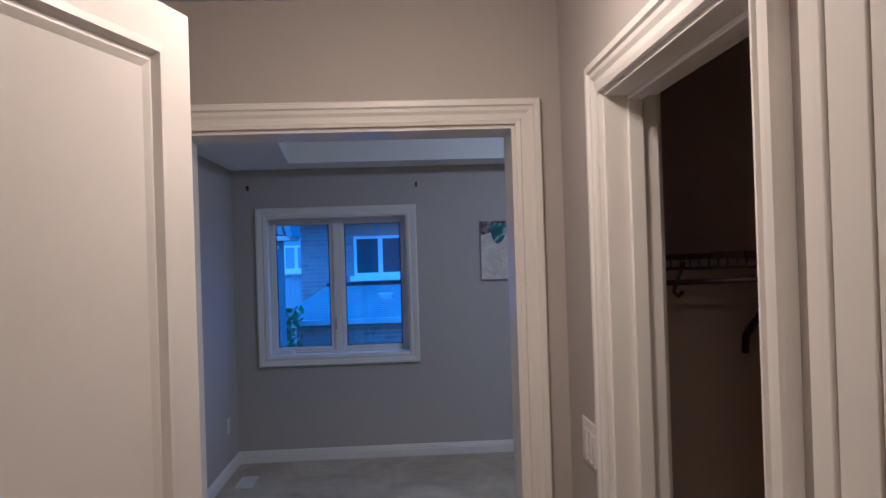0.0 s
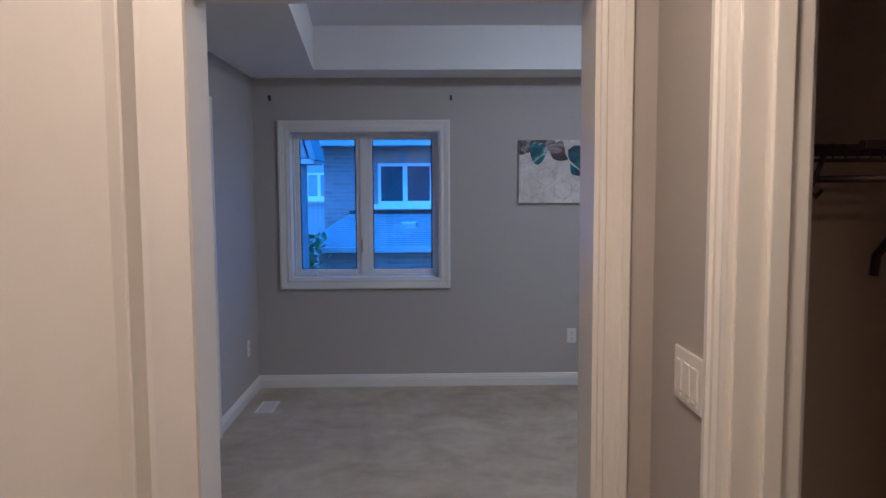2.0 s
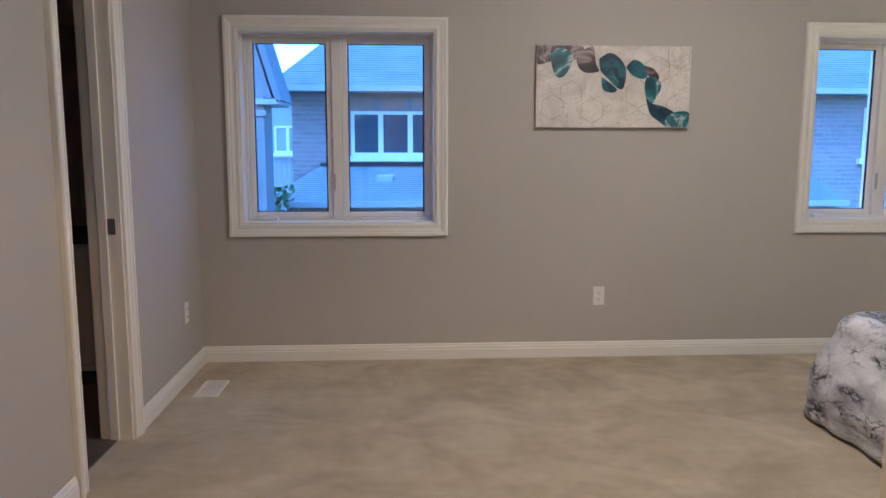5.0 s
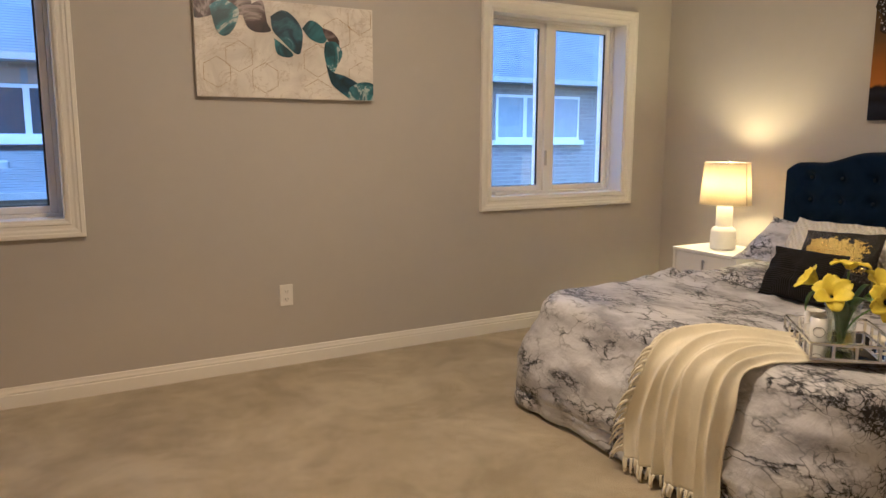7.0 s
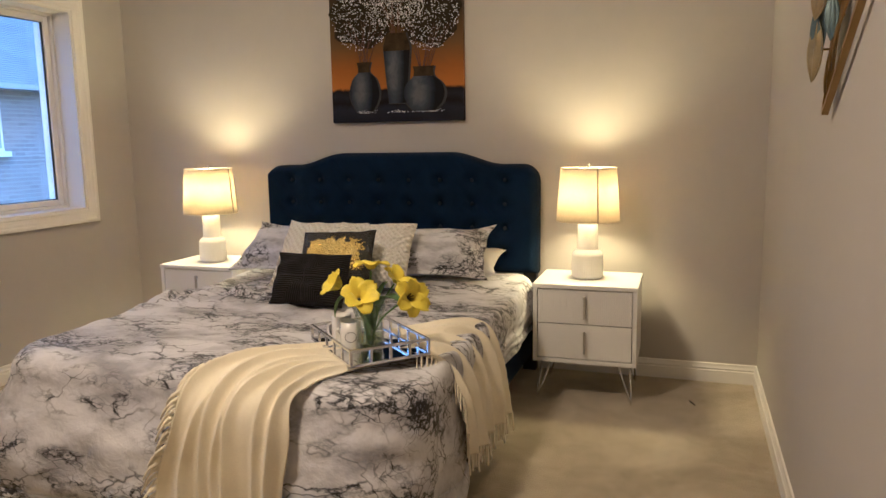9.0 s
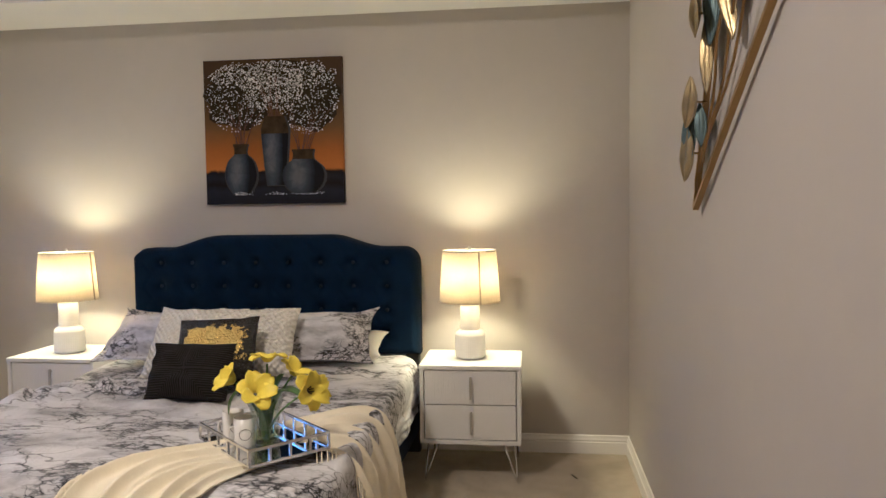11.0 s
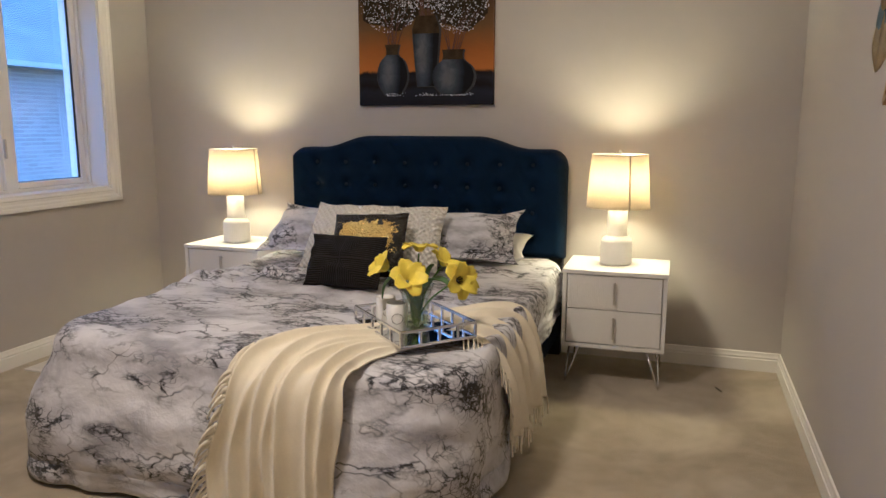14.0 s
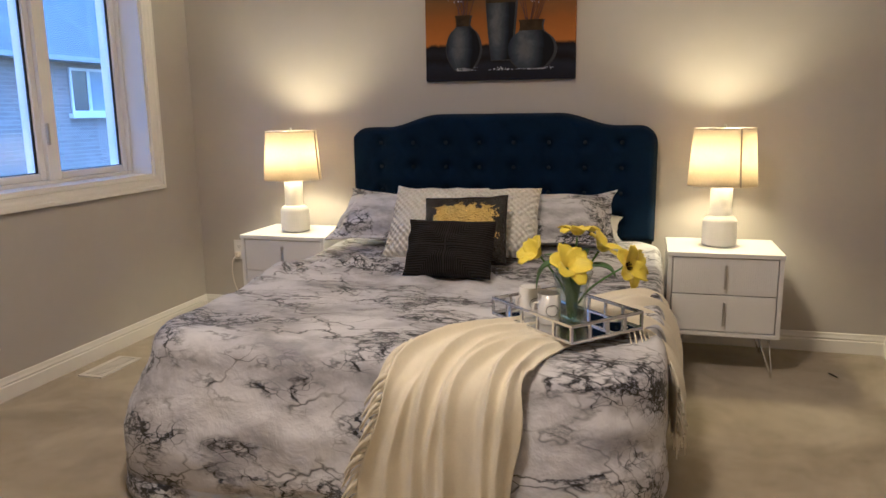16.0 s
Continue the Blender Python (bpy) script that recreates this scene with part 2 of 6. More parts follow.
def brick_far():
    m, n, l, b = nodes_of("far_brick")
    c = n.new("ShaderNodeTexCoord")
    mp = n.new("ShaderNodeMapping")
    mp.inputs["Rotation"].default_value = (radians(90), 0, 0)
    l.new(c.outputs["Object"], mp.inputs[0])
    t = n.new("ShaderNodeTexBrick")
    t.inputs["Color1"].default_value, t.inputs["Color2"].default_value = (0.17, 0.15, 0.145, 1), (0.27, 0.25, 0.24, 1)
    t.inputs["Mortar"].default_value = (0.33, 0.32, 0.31, 1)
    t.inputs["Scale"].default_value = 1.0
    t.inputs["Mortar Size"].default_value = 0.012
    t.inputs["Brick Width"].default_value, t.inputs["Row Height"].default_value = 0.3, 0.1
    l.new(mp.outputs[0], t.inputs["Vector"])
    l.new(mixed(n, l, noise_out(n, l, 1.2, 4.0), t.outputs[0], (0.22, 0.20, 0.19)), b.inputs["Base Color"])
    b.inputs["Roughness"].default_value = 0.9
    return m


FARBRICK = brick_far()


# ---- mesh helpers ----
def box(bm, x0, y0, z0, x1, y1, z1, bevel=0.0, seg=2):
    vs = [bm.verts.new(p) for p in ((x0, y0, z0), (x1, y0, z0), (x1, y1, z0), (x0, y1, z0), (x0, y0, z1), (x1, y0, z1), (x1, y1, z1), (x0, y1, z1))]
    fs = [bm.faces.new([vs[i] for i in f]) for f in ((0, 3, 2, 1), (4, 5, 6, 7), (0, 1, 5, 4), (1, 2, 6, 5), (2, 3, 7, 6), (3, 0, 4, 7))]
    if bevel:
        edges = {e for f in fs for e in f.edges}
        bmesh.ops.bevel(bm, geom=list(edges), offset=bevel, segments=seg, affect="EDGES", profile=0.5)
    return bm


def boxes(*items, bevel=0.0):
    bm = bmesh.new()
    for it in items:
        box(bm, *it, bevel=bevel)
    return bm


def lathe(profile, n=32, bm=None, centre=(0, 0, 0), ripple=None):
    """Turn (radius, z) pairs about the upright axis."""
    bm = bm or bmesh.new()
    rings = []
    for r, z in profile:
        ring = []
        for i in range(n):
            a = 2 * math.pi * i / n
            rr = r if ripple is None else r + ripple(a, z)
            ring.append(bm.verts.new((centre[0] + rr * math.cos(a), centre[1] + rr * math.sin(a), centre[2] + z)))
        rings.append(ring)
    for a, b in zip(rings, rings[1:]):
        for i in range(n):
            bm.faces.new((a[i], a[(i + 1) % n], b[(i + 1) % n], b[i]))
    return bm, rings


def cap(bm, ring, flip=False):
    bm.faces.new(list(reversed(ring)) if flip else ring)


def tube(bm, points, radius, n=8):
    """A round bar along points."""
    pts = [Vector(p) for p in points]
    rings = []
    side = None
    for i, p in enumerate(pts):
        d = (pts[min(i + 1, len(pts) - 1)] - pts[max(i - 1, 0)]).normalized()
        if side is None:
            side = d.orthogonal().normalized()
        side = (side - d * side.dot(d)).normalized()
        up = d.cross(side)
        r = radius(i / (len(pts) - 1)) if callable(radius) else radius
        rings.append([bm.verts.new(p + (side * math.cos(2 * math.pi * k / n) + up * math.sin(2 * math.pi * k / n)) * r) for k in range(n)])
    for a, b in zip(rings, rings[1:]):
        for i in range(n):
            bm.faces.new((a[i], a[(i + 1) % n], b[(i + 1) % n], b[i]))
    cap(bm, rings[0], True)
    cap(bm, rings[-1])
    return bm


def mesh_of(name, bm, material, smooth=False):
    bmesh.ops.recalc_face_normals(bm, faces=bm.faces)
    me = bpy.data.meshes.new(name)
    bm.to_mesh(me)
    bm.free()
    for m in material if isinstance(material, (list, tuple)) else (material,):
        me.materials.append(m)
    if smooth:
        for p in me.polygons:
            p.use_smooth = True
    return me


def part(name, bm, material, parent=None, label="", smooth=False):
    ob = new(name, mesh_of(name, bm, material, smooth))
    ob.parent = parent
    return tagged(ob, label) if label else ob


def structure(name, bm, material, label, category, smooth=False):
    return tagged(part(name, bm, material, None, "", smooth), label, category, kind="structure")


def thing(name, label, category, place=(0, 0, 0), turn=0.0, group=""):
    e = new(name)
    e.empty_display_size = 0.1
    e.matrix_world = pose(*place, 0, 0, turn)
    return tagged(e, label, category, group)


def sweep_frame(bm, x0, z0, x1, z1, profile, at, sides="LTRB"):
    """Mitred casing round an opening in the plane y = at. profile: (out, proud) pairs from the opening's edge."""
    rings = {}
    for key, (cx, cz, sx, sz) in {"BL": (x0, z0, -1, -1), "TL": (x0, z1, -1, 1), "TR": (x1, z1, 1, 1), "BR": (x1, z0, 1, -1)}.items():
        foot = "B" not in sides and key[0] == "B"
        rings[key] = [bm.verts.new((cx + sx * o, at - p, cz + (0 if foot else sz * o))) for o, p in profile]
    pairs = {"L": ("BL", "TL"), "T": ("TL", "TR"), "R": ("TR", "BR"), "B": ("BR", "BL")}
    for s in sides:
        a, b = (rings[k] for k in pairs[s])
        for i in range(len(profile) - 1):
            bm.faces.new((a[i], b[i], b[i + 1], a[i + 1]))
    return bm


CASING = [(0.0, 0.0), (0.0, 0.014), (0.012, 0.017), (0.016, 0.012), (0.030, 0.013), (0.040, 0.019), (0.050, 0.020), (0.055, 0.026), (0.070, 0.026), (0.074, 0.020), (0.074, 0.0)]
SKIRT = [(0.0, 0.0), (0.014, 0.0), (0.014, 0.060), (0.010, 0.064), (0.012, 0.072), (0.008, 0.082), (0.006, 0.094), (0.0, 0.098)]


def skirting(name, a, b, side, label="white moulded baseboard along the painted wall"):
    """A baseboard from a to b; side is the unit step from the wall into the room."""
    bm = bmesh.new()
    rows = []
    for p in (a, b):
        rows.append([bm.verts.new((p[0] + side[0] * d, p[1] + side[1] * d, z)) for d, z in SKIRT])
    for i in range(len(SKIRT) - 1):
        bm.faces.new((rows[0][i], rows[1][i], rows[1][i + 1], rows[0][i + 1]))
    bm.faces.new(rows[0])
    bm.faces.new(list(reversed(rows[1])))
    return structure(name, bm, TRIM, label, "baseboard")

# ---- the bedroom's shell ----
W, E, S, N = -1.16, 4.085, 2.56, 6.275
SOFFIT, TRAY_Z = 2.385, 2.69
W1 = (-0.902, 0.849, 0.261, 1.994)   # window openings: x0, z0, x1, z1
W2 = (2.592, 0.857, 3.685, 1.990)
DOOR = (-0.412, 0.585, 2.04)         # opening to the bedroom: x0, x1, height
HALL_S, HALL_N = 0.70, 2.40
HW, HE = -0.62, 0.716                # entry passage side walls
BATH = (4.55, 5.07, 2.04)
CLOSET = (1.18, 1.94, 2.03)

floor = structure("floor", boxes((-3.2, -1.8, -0.15, 4.5, 6.6, 0.0)), CARPET, "beige cut-pile carpet with walked-in shading", "carpet")

structure("wall_north", boxes(
    (W - 0.2, N, -0.15, W1[0], N + 0.27, 2.9), (W1[2], N, -0.15, W2[0], N + 0.27, 2.9), (W2[2], N, -0.15, E + 0.2, N + 0.27, 2.9),
    (W1[0], N, -0.15, W1[2], N + 0.27, W1[1]), (W1[0], N, W1[3], W1[2], N + 0.27, 2.9),
    (W2[0], N, -0.15, W2[2], N + 0.27, W2[1]), (W2[0], N, W2[3], W2[2], N + 0.27, 2.9)), WALL, "warm grey painted wall with two windows", "wall")
structure("wall_east", boxes((E, 2.4, -0.15, E + 0.2, N, 2.9)), WALL, "warm grey painted wall behind the bed", "wall")
structure("wall_south", boxes(
    (DOOR[1], HALL_N, -0.15, E, S, 2.9), (W, HALL_N, -0.15, DOOR[0], S, 2.9), (DOOR[0], HALL_N, DOOR[2], DOOR[1], S, 2.9)),
    WALL, "warm grey painted wall with the cased opening", "wall")
structure("wall_west", boxes(
    (W - 0.13, HALL_N, -0.15, W, BATH[0], 2.9), (W - 0.13, BATH[1], -0.15, W, N, 2.9), (W - 0.13, BATH[0], BATH[2], W, BATH[1], 2.9)),
    WALL, "warm grey painted wall with the bathroom door", "wall")

# Tray ceiling: a soffit round a raised field.
TX0, TX1, TY0, TY1 = -0.635, 3.60, 3.05, 5.89
structure("ceiling", boxes(
    (TX1, S - 0.1, SOFFIT - 0.052, E + 0.1, N + 0.1, SOFFIT + 0.1),
    (W - 0.1, S - 0.1, SOFFIT, TX1, TY0, SOFFIT + 0.1), (W - 0.1, TY1, SOFFIT, TX1, N + 0.1, SOFFIT + 0.1),
    (TX1, TY0 - 0.1, SOFFIT + 0.1, TX1 + 0.1, TY1 + 0.1, TRAY_Z),
    (TX0, TY0 - 0.1, SOFFIT + 0.1, TX1, TY0, TRAY_Z), (TX0, TY1, SOFFIT + 0.1, TX1, TY1 + 0.1, TRAY_Z),
    (TX0 - 0.4, TY0 - 0.1, TRAY_Z, TX1 + 0.1, TY1 + 0.1, TRAY_Z + 0.1)), CEIL, "white tray ceiling with a raised middle", "ceiling")
# the west edge of the tray is slanted to fit the camera's view
bm = bmesh.new()
for z0, z1, back in ((SOFFIT, SOFFIT + 0.1, W - 0.1), (SOFFIT + 0.1, TRAY_Z, TX0 - 0.3)):
    lo, hi = ([bm.verts.new((x, y, z)) for x, y in ((back, TY0), (TX0 + 0.27, TY0), (TX0, TY1), (back, TY1))] for z in (z0, z1))
    bm.faces.new(lo)
    bm.faces.new(hi)
    for k in range(4):
        bm.faces.new((lo[k], lo[(k + 1) % 4], hi[(k + 1) % 4], hi[k]))
structure("ceiling_west", bm, CEIL, "white soffit of the tray ceiling", "ceiling")

# ---- entry passage, closet and outer hall ----
HC = 2.41
structure("wall_passage_east", boxes(
    (HE, HALL_S - 0.0, -0.15, HE + 0.12, CLOSET[0], HC), (HE, CLOSET[1], -0.15, HE + 0.12, HALL_N, HC), (HE, CLOSET[0], CLOSET[2], HE + 0.12, CLOSET[1], HC)),
    WALL, "warm grey painted passage wall with a closet opening", "wall")
structure("wall_passage_west", boxes((HW - 0.12, HALL_S, -0.15, HW, HALL_N, HC)), WALL, "warm grey painted passage wall", "wall")
ENTRY = (-0.34, 0.58, 2.08)
structure("wall_entry", boxes(
    (-1.6, HALL_S - 0.12, -0.15, ENTRY[0], HALL_S, HC), (ENTRY[1], HALL_S - 0.12, -0.15, 1.6, HALL_S, HC), (ENTRY[0], HALL_S - 0.12, ENTRY[2], ENTRY[1], HALL_S, HC)),
    WALL, "warm grey painted wall with the entry door frame", "wall")
structure("wall_outer_hall", boxes((-1.7, -1.5, -0.15, -1.6, HALL_S, HC), (1.6, -1.5, -0.15, 1.7, HALL_S, HC), (-1.7, -1.6, -0.15, 1.7, -1.5, HC)), WALL, "warm grey painted outer hall walls", "wall")
structure("ceiling_passage", boxes((-1.7, -1.6, HC, 2.2, HALL_N, HC + 0.1)), CEIL, "white painted passage ceiling", "ceiling")
structure("wall_closet_back", boxes((2.0, HALL_S - 0.12, -0.15, 2.1, HALL_N - 0.02, HC)), SHADED_WALL, "closet wall with its shade put into the paint colour", "wall")
structure("wall_closet_north", boxes((HE + 0.12, HALL_N - 0.02, -0.15, 2.1, HALL_N + 0.02, HC)), SHADED_WALL, "closet wall with its shade put into the paint colour", "wall")
structure("wall_closet_south", boxes((1.7, HALL_S - 0.12, -0.15, 2.0, HALL_S, HC)), SHADED_WALL, "closet wall with its shade put into the paint colour", "wall")


def cased_opening(name, width, height, depth, m, label, stop=True, far=True):
    """Jamb lining and casings of an opening, built along x with its face at y = 0 and its depth along +y."""
    door = tagged(new(name), label, "door frame", kind="structure")
    door.matrix_world = m
    t = 0.018
    part("jamb", boxes((0, -0.002, 0, t, depth + 0.002, height), (width - t, -0.002, 0, width, depth + 0.002, height), (t, -0.002, height - t, width - t, depth + 0.002, height)), TRIM, door)
    if stop:
        part("door_stop", boxes((t, depth * 0.42, 0, t + 0.012, depth * 0.72, height - t), (width - t - 0.012, depth * 0.42, 0, width - t, depth * 0.72, height - t), (t, depth * 0.42, height - t - 0.012, width - t, depth * 0.72, height - t), bevel=0.003), TRIM, door)
    part("casing", sweep_frame(bmesh.new(), 0.006, 0, width - 0.006, height - 0.006, CASING, -0.0005, "LTR"), TRIM, door)
    if far:
        bm = sweep_frame(bmesh.new(), 0.006, 0, width - 0.006, height - 0.006, CASING, 0, "LTR")
        for v in bm.verts:
            v.co.y = depth + 0.0005 - v.co.y
        part("casing", bm, TRIM, door)
    return door


door_1 = cased_opening("door_1", DOOR[1] - DOOR[0], DOOR[2], S - HALL_N, pose(DOOR[0], HALL_N, 0), "white moulded cased opening into the bedroom", stop=False)
door_2 = cased_opening("door_2", CLOSET[1] - CLOSET[0], CLOSET[2], 0.12, pose(HE, CLOSET[1], 0, 0, 0, -90), "white moulded frame of the open closet")
door_3 = cased_opening("door_3", BATH[1] - BATH[0], BATH[2], 0.13, pose(W, BATH[0], 0, 0, 0, 90), "white moulded frame of the bathroom door")
part("strike_plate", boxes((BATH[1] - BATH[0] - 0.022, 0.02, 0.93, BATH[1] - BATH[0] - 0.0175, 0.055, 1.0)), STEEL, door_3, "dull steel strike plate")
part("hinge", boxes((0.016, 0.075, 0.30, 0.024, 0.115, 0.39)), BRONZE, door_2, "dark bronze hinge leaf")
door_4 = cased_opening("door_4", ENTRY[1] - ENTRY[0], ENTRY[2], 0.12, pose(ENTRY[0], HALL_S - 0.12, 0), "white moulded entry door frame")

bm = boxes((HE - 0.006, HALL_S + 0.001, 0.0, HE - 0.0005, 0.955, HC - 0.01), (HE - 0.009, 0.957, 0.0, HE - 0.0005, 1.016, HC - 0.01), (HE - 0.006, 1.018, 0.0, HE - 0.0005, 1.032, HC - 0.01), (HE - 0.011, 1.034, 0.0, HE - 0.0005, 1.052, HC - 0.01), (HE - 0.006, 1.054, 0.0, HE - 0.0005, 1.085, HC - 0.01), bevel=0.002)
structure("trim_passage", bm, TRIM, "white stepped door trim on the passage wall", "trim")

skirting("baseboard_north", (W, N), (E, N), (0, -1))
skirting("baseboard_east", (E, S), (E, N), (-1, 0))
skirting("baseboard_south_1", (DOOR[1] + 0.075, S), (E, S), (0, 1))
skirting("baseboard_south_2", (W, S), (DOOR[0] - 0.075, S), (0, 1))
skirting("baseboard_west_1", (W, S), (W, BATH[0] - 0.075), (1, 0))
skirting("baseboard_west_2", (W, BATH[1] + 0.075), (W, N), (1, 0))
skirting("baseboard_passage_1", (HE, CLOSET[1] + 0.075), (HE, HALL_N), (-1, 0))
skirting("baseboard_passage_2", (HW, HALL_N), (DOOR[0] - 0.075, HALL_N), (0, -1))
skirting("baseboard_passage_3", (HW, HALL_S), (HW, HALL_N), (1, 0))


# ---- windows ----
def window(name, rect, label):
    x0, z0, x1, z1 = rect
    w = tagged(new(name), label, "window", kind="structure")
    part("casing", sweep_frame(bmesh.new(), x0, z0, x1, z1, CASING, N - 0.0005), TRIM, w)
    y = N + 0.135
    part("reveal", boxes((x0 - 0.01, N - 0.003, z0, x0 + 0.012, y, z1), (x1 - 0.012, N - 0.003, z0, x1 + 0.01, y, z1), (x0 + 0.012, N - 0.003, z1 - 0.012, x1 - 0.012, y, z1 + 0.01)), TRIM, w)
    part("window_sill", boxes((x0 + 0.012, N - 0.004, z0 - 0.01, x1 - 0.012, y, z0 + 0.012), bevel=0.002), TRIM, w)
    mid = x0 + (x1 - x0) * 0.488
    f = 0.016
    part("window_frame", boxes(
        (x0 + 0.012, y - 0.02, z0 + 0.012, x0 + 0.012 + f, N + 0.25, z1 - 0.012), (x1 - 0.012 - f, y - 0.02, z0 + 0.012, x1 - 0.012, N + 0.25, z1 - 0.012),
        (x0 + 0.012 + f, y - 0.02, z0 + 0.012, x1 - 0.012 - f, N + 0.25, z0 + 0.012 + f), (x0 + 0.012 + f, y - 0.02, z1 - 0.012 - f, x1 - 0.012 - f, N + 0.25, z1 - 0.012),
        (mid - 0.030, y - 0.02, z0 + 0.012 + f, mid + 0.030, N + 0.25, z1 - 0.012 - f), bevel=0.003), VINYL, w)
    for a, b in ((x0 + 0.012 + f, mid - 0.030), (mid + 0.030, x1 - 0.012 - f)):
        c, d = z0 + 0.012 + f, z1 - 0.012 - f
        s = 0.035
        part("sash", boxes((a, y, c, a + s, y + 0.05, d), (b - s, y, c, b, y + 0.05, d), (a + s, y, c, b - s, y + 0.05, c + s), (a + s, y, d - s, b - s, y + 0.05, d), bevel=0.006), VINYL, w)
        part("gasket", boxes((a + s, y + 0.012, c + s, a + s + 0.007, y + 0.02, d - s), (b - s - 0.009, y + 0.012, c + s, b - s, y + 0.02, d - s), (a + s, y + 0.012, c + s, b - s, y + 0.02, c + s + 0.004), (a + s, y + 0.012, d - s - 0.004, b - s, y + 0.02, d - s)), DARKSLOT, w)
        pane = part("pane", boxes((a + s - 0.003, y + 0.022, c + s - 0.003, b - s + 0.003, y + 0.027, d - s + 0.003)), GLASS, w)
        pane.visible_shadow = False
    # latch on the middle post
    part("latch", boxes((mid - 0.028, y - 0.034, 1.05, mid - 0.014, y - 0.02, 1.15), bevel=0.004), STEEL, w, "grey metal sash latch")
    bm = boxes((x0 + 0.10, y - 0.055, z0 + 0.012, x0 + 0.20, y - 0.012, z0 + 0.036), bevel=0.008)
    tube(bm, [(x0 + 0.185, y - 0.05, z0 + 0.034), (x0 + 0.15, y - 0.062, z0 + 0.05), (x0 + 0.10, y - 0.06, z0 + 0.048)], 0.006)
    part("crank", bm, VINYL, w, "folded white crank handle")
    return w


window_1 = window("window_1", W1, "white two-sash casement window with a crank")
window_2 = window("window_2", W2, "white two-sash casement window beside the bed")

# ---- bed ----
def spline(points, t):
    """Catmull-Rom through points, t from 0 to 1."""
    n = len(points) - 1
    s = min(max(t, 0.0), 0.99999) * n
    i, f = int(s), s - int(s)
    p = [Vector(points[min(max(k, 0), n)]) for k in (i - 1, i, i + 1, i + 2)]
    return 0.5 * ((2 * p[1]) + (p[2] - p[0]) * f + (2 * p[0] - 5 * p[1] + 4 * p[2] - p[3]) * f * f + (3 * p[1] - p[0] - 3 * p[2] + p[3]) * f ** 3)


def wob(x, y, z, s):
    return noise.noise(Vector((x * s, y * s, z * s)))


BED_Y = 4.435
bed = thing("bed", "queen bed with a navy tufted upholstered headboard", "bed", (3.05, BED_Y, 0))
HB_W, HB_Z0 = 0.79, 0.53


def hb_top(y):
    a = abs(y)
    top = 1.165 if a < 0.30 else 1.165 - 0.065 * (0.5 - 0.5 * math.cos(math.pi * min(1, (a - 0.30) / 0.30)))
    r = 0.09
    if a > HB_W - r:
        top -= r - math.sqrt(max(0, r * r - (a - HB_W + r) ** 2))
    return top


def headboard():
    bm = bmesh.new()
    nu, nv = 132, 56
    buttons = []
    for row, z in enumerate((1.02, 0.895, 0.77, 0.645)):
        off = 0.5 if row % 2 else 0.0
        buttons += [((k + off) * 0.178 - 0.623, z) for k in range(8 - (row % 2))] if not row % 2 else [((k + 0.5) * 0.178 - 0.712, z) for k in range(8)]
    grid = []
    for i in range(nu + 1):
        y = -HB_W + 2 * HB_W * i / nu
        y = math.copysign(HB_W * (1 - (1 - abs(y) / HB_W) ** 1.25), y)
        col = []
        for j in range(nv + 1):
            z = HB_Z0 + (hb_top(y) - HB_Z0) * j / nv
            edge = min(HB_W - abs(y), hb_top(y) - z + 0.004, z - HB_Z0)
            depth = 0.066 * (1 - max(0, 1 - edge / 0.035) ** 2.2)
            near = sorted((math.hypot(y - by, z - bz), by, bz) for by, bz in buttons)
            d = near[0][0]
            dip = 0.028 * math.exp(-((d / 0.024) ** 2)) + 0.020 * math.exp(-((d / 0.06) ** 2))
            # pulled folds between diagonal neighbours
            for _, by, bz in near[:3]:
                for sy, sz in ((0.089, 0.125), (0.089, -0.125)):
                    ux, uz = sy / 0.1534, sz / 0.1534
                    px, pz = y - by, z - bz
                    along, across = px * ux + pz * uz, abs(px * uz - pz * ux)
                    if 0 < along < 0.1534:
                        dip = max(dip, 0.013 * math.exp(-((across / 0.009) ** 2)))
            inside = min(1.0, max(0.0, edge) / 0.05)
            col.append(bm.verts.new((0.957 - depth + dip * inside, y, z)))
        grid.append(col)
    for i in range(nu):
        for j in range(nv):
            bm.faces.new((grid[i][j], grid[i + 1][j], grid[i + 1][j + 1], grid[i][j + 1]))
    # closed back
    back = [[bm.verts.new((1.028, c[j].co.y, c[j].co.z)) for j in (0, nv)] for c in grid]
    for i in range(nu):
        bm.faces.new((back[i][0], back[i][1], back[i + 1][1], back[i + 1][0]))
        bm.faces.new((grid[i][0], back[i][0], back[i + 1][0], grid[i + 1][0]))
        bm.faces.new((grid[i][nv], grid[i + 1][nv], back[i + 1][1], back[i][1]))
    for g, b in ((grid[0], back[0]), (grid[-1], back[-1])):
        bm.faces.new((*g, b[1], b[0]))
    hb = part("headboard", bm, NAVY, bed, "navy linen headboard with button tufting", True)
    for by, bz in buttons:
        b, rings = lathe([(0.011, 0.0), (0.0105, 0.004), (0.007, 0.007)], 10)
        cap(b, rings[-1])
        o = part("button", b, NAVYBTN, hb, "", True)
        o.matrix_local = pose(0.922, by, bz, 0, -90, 0)


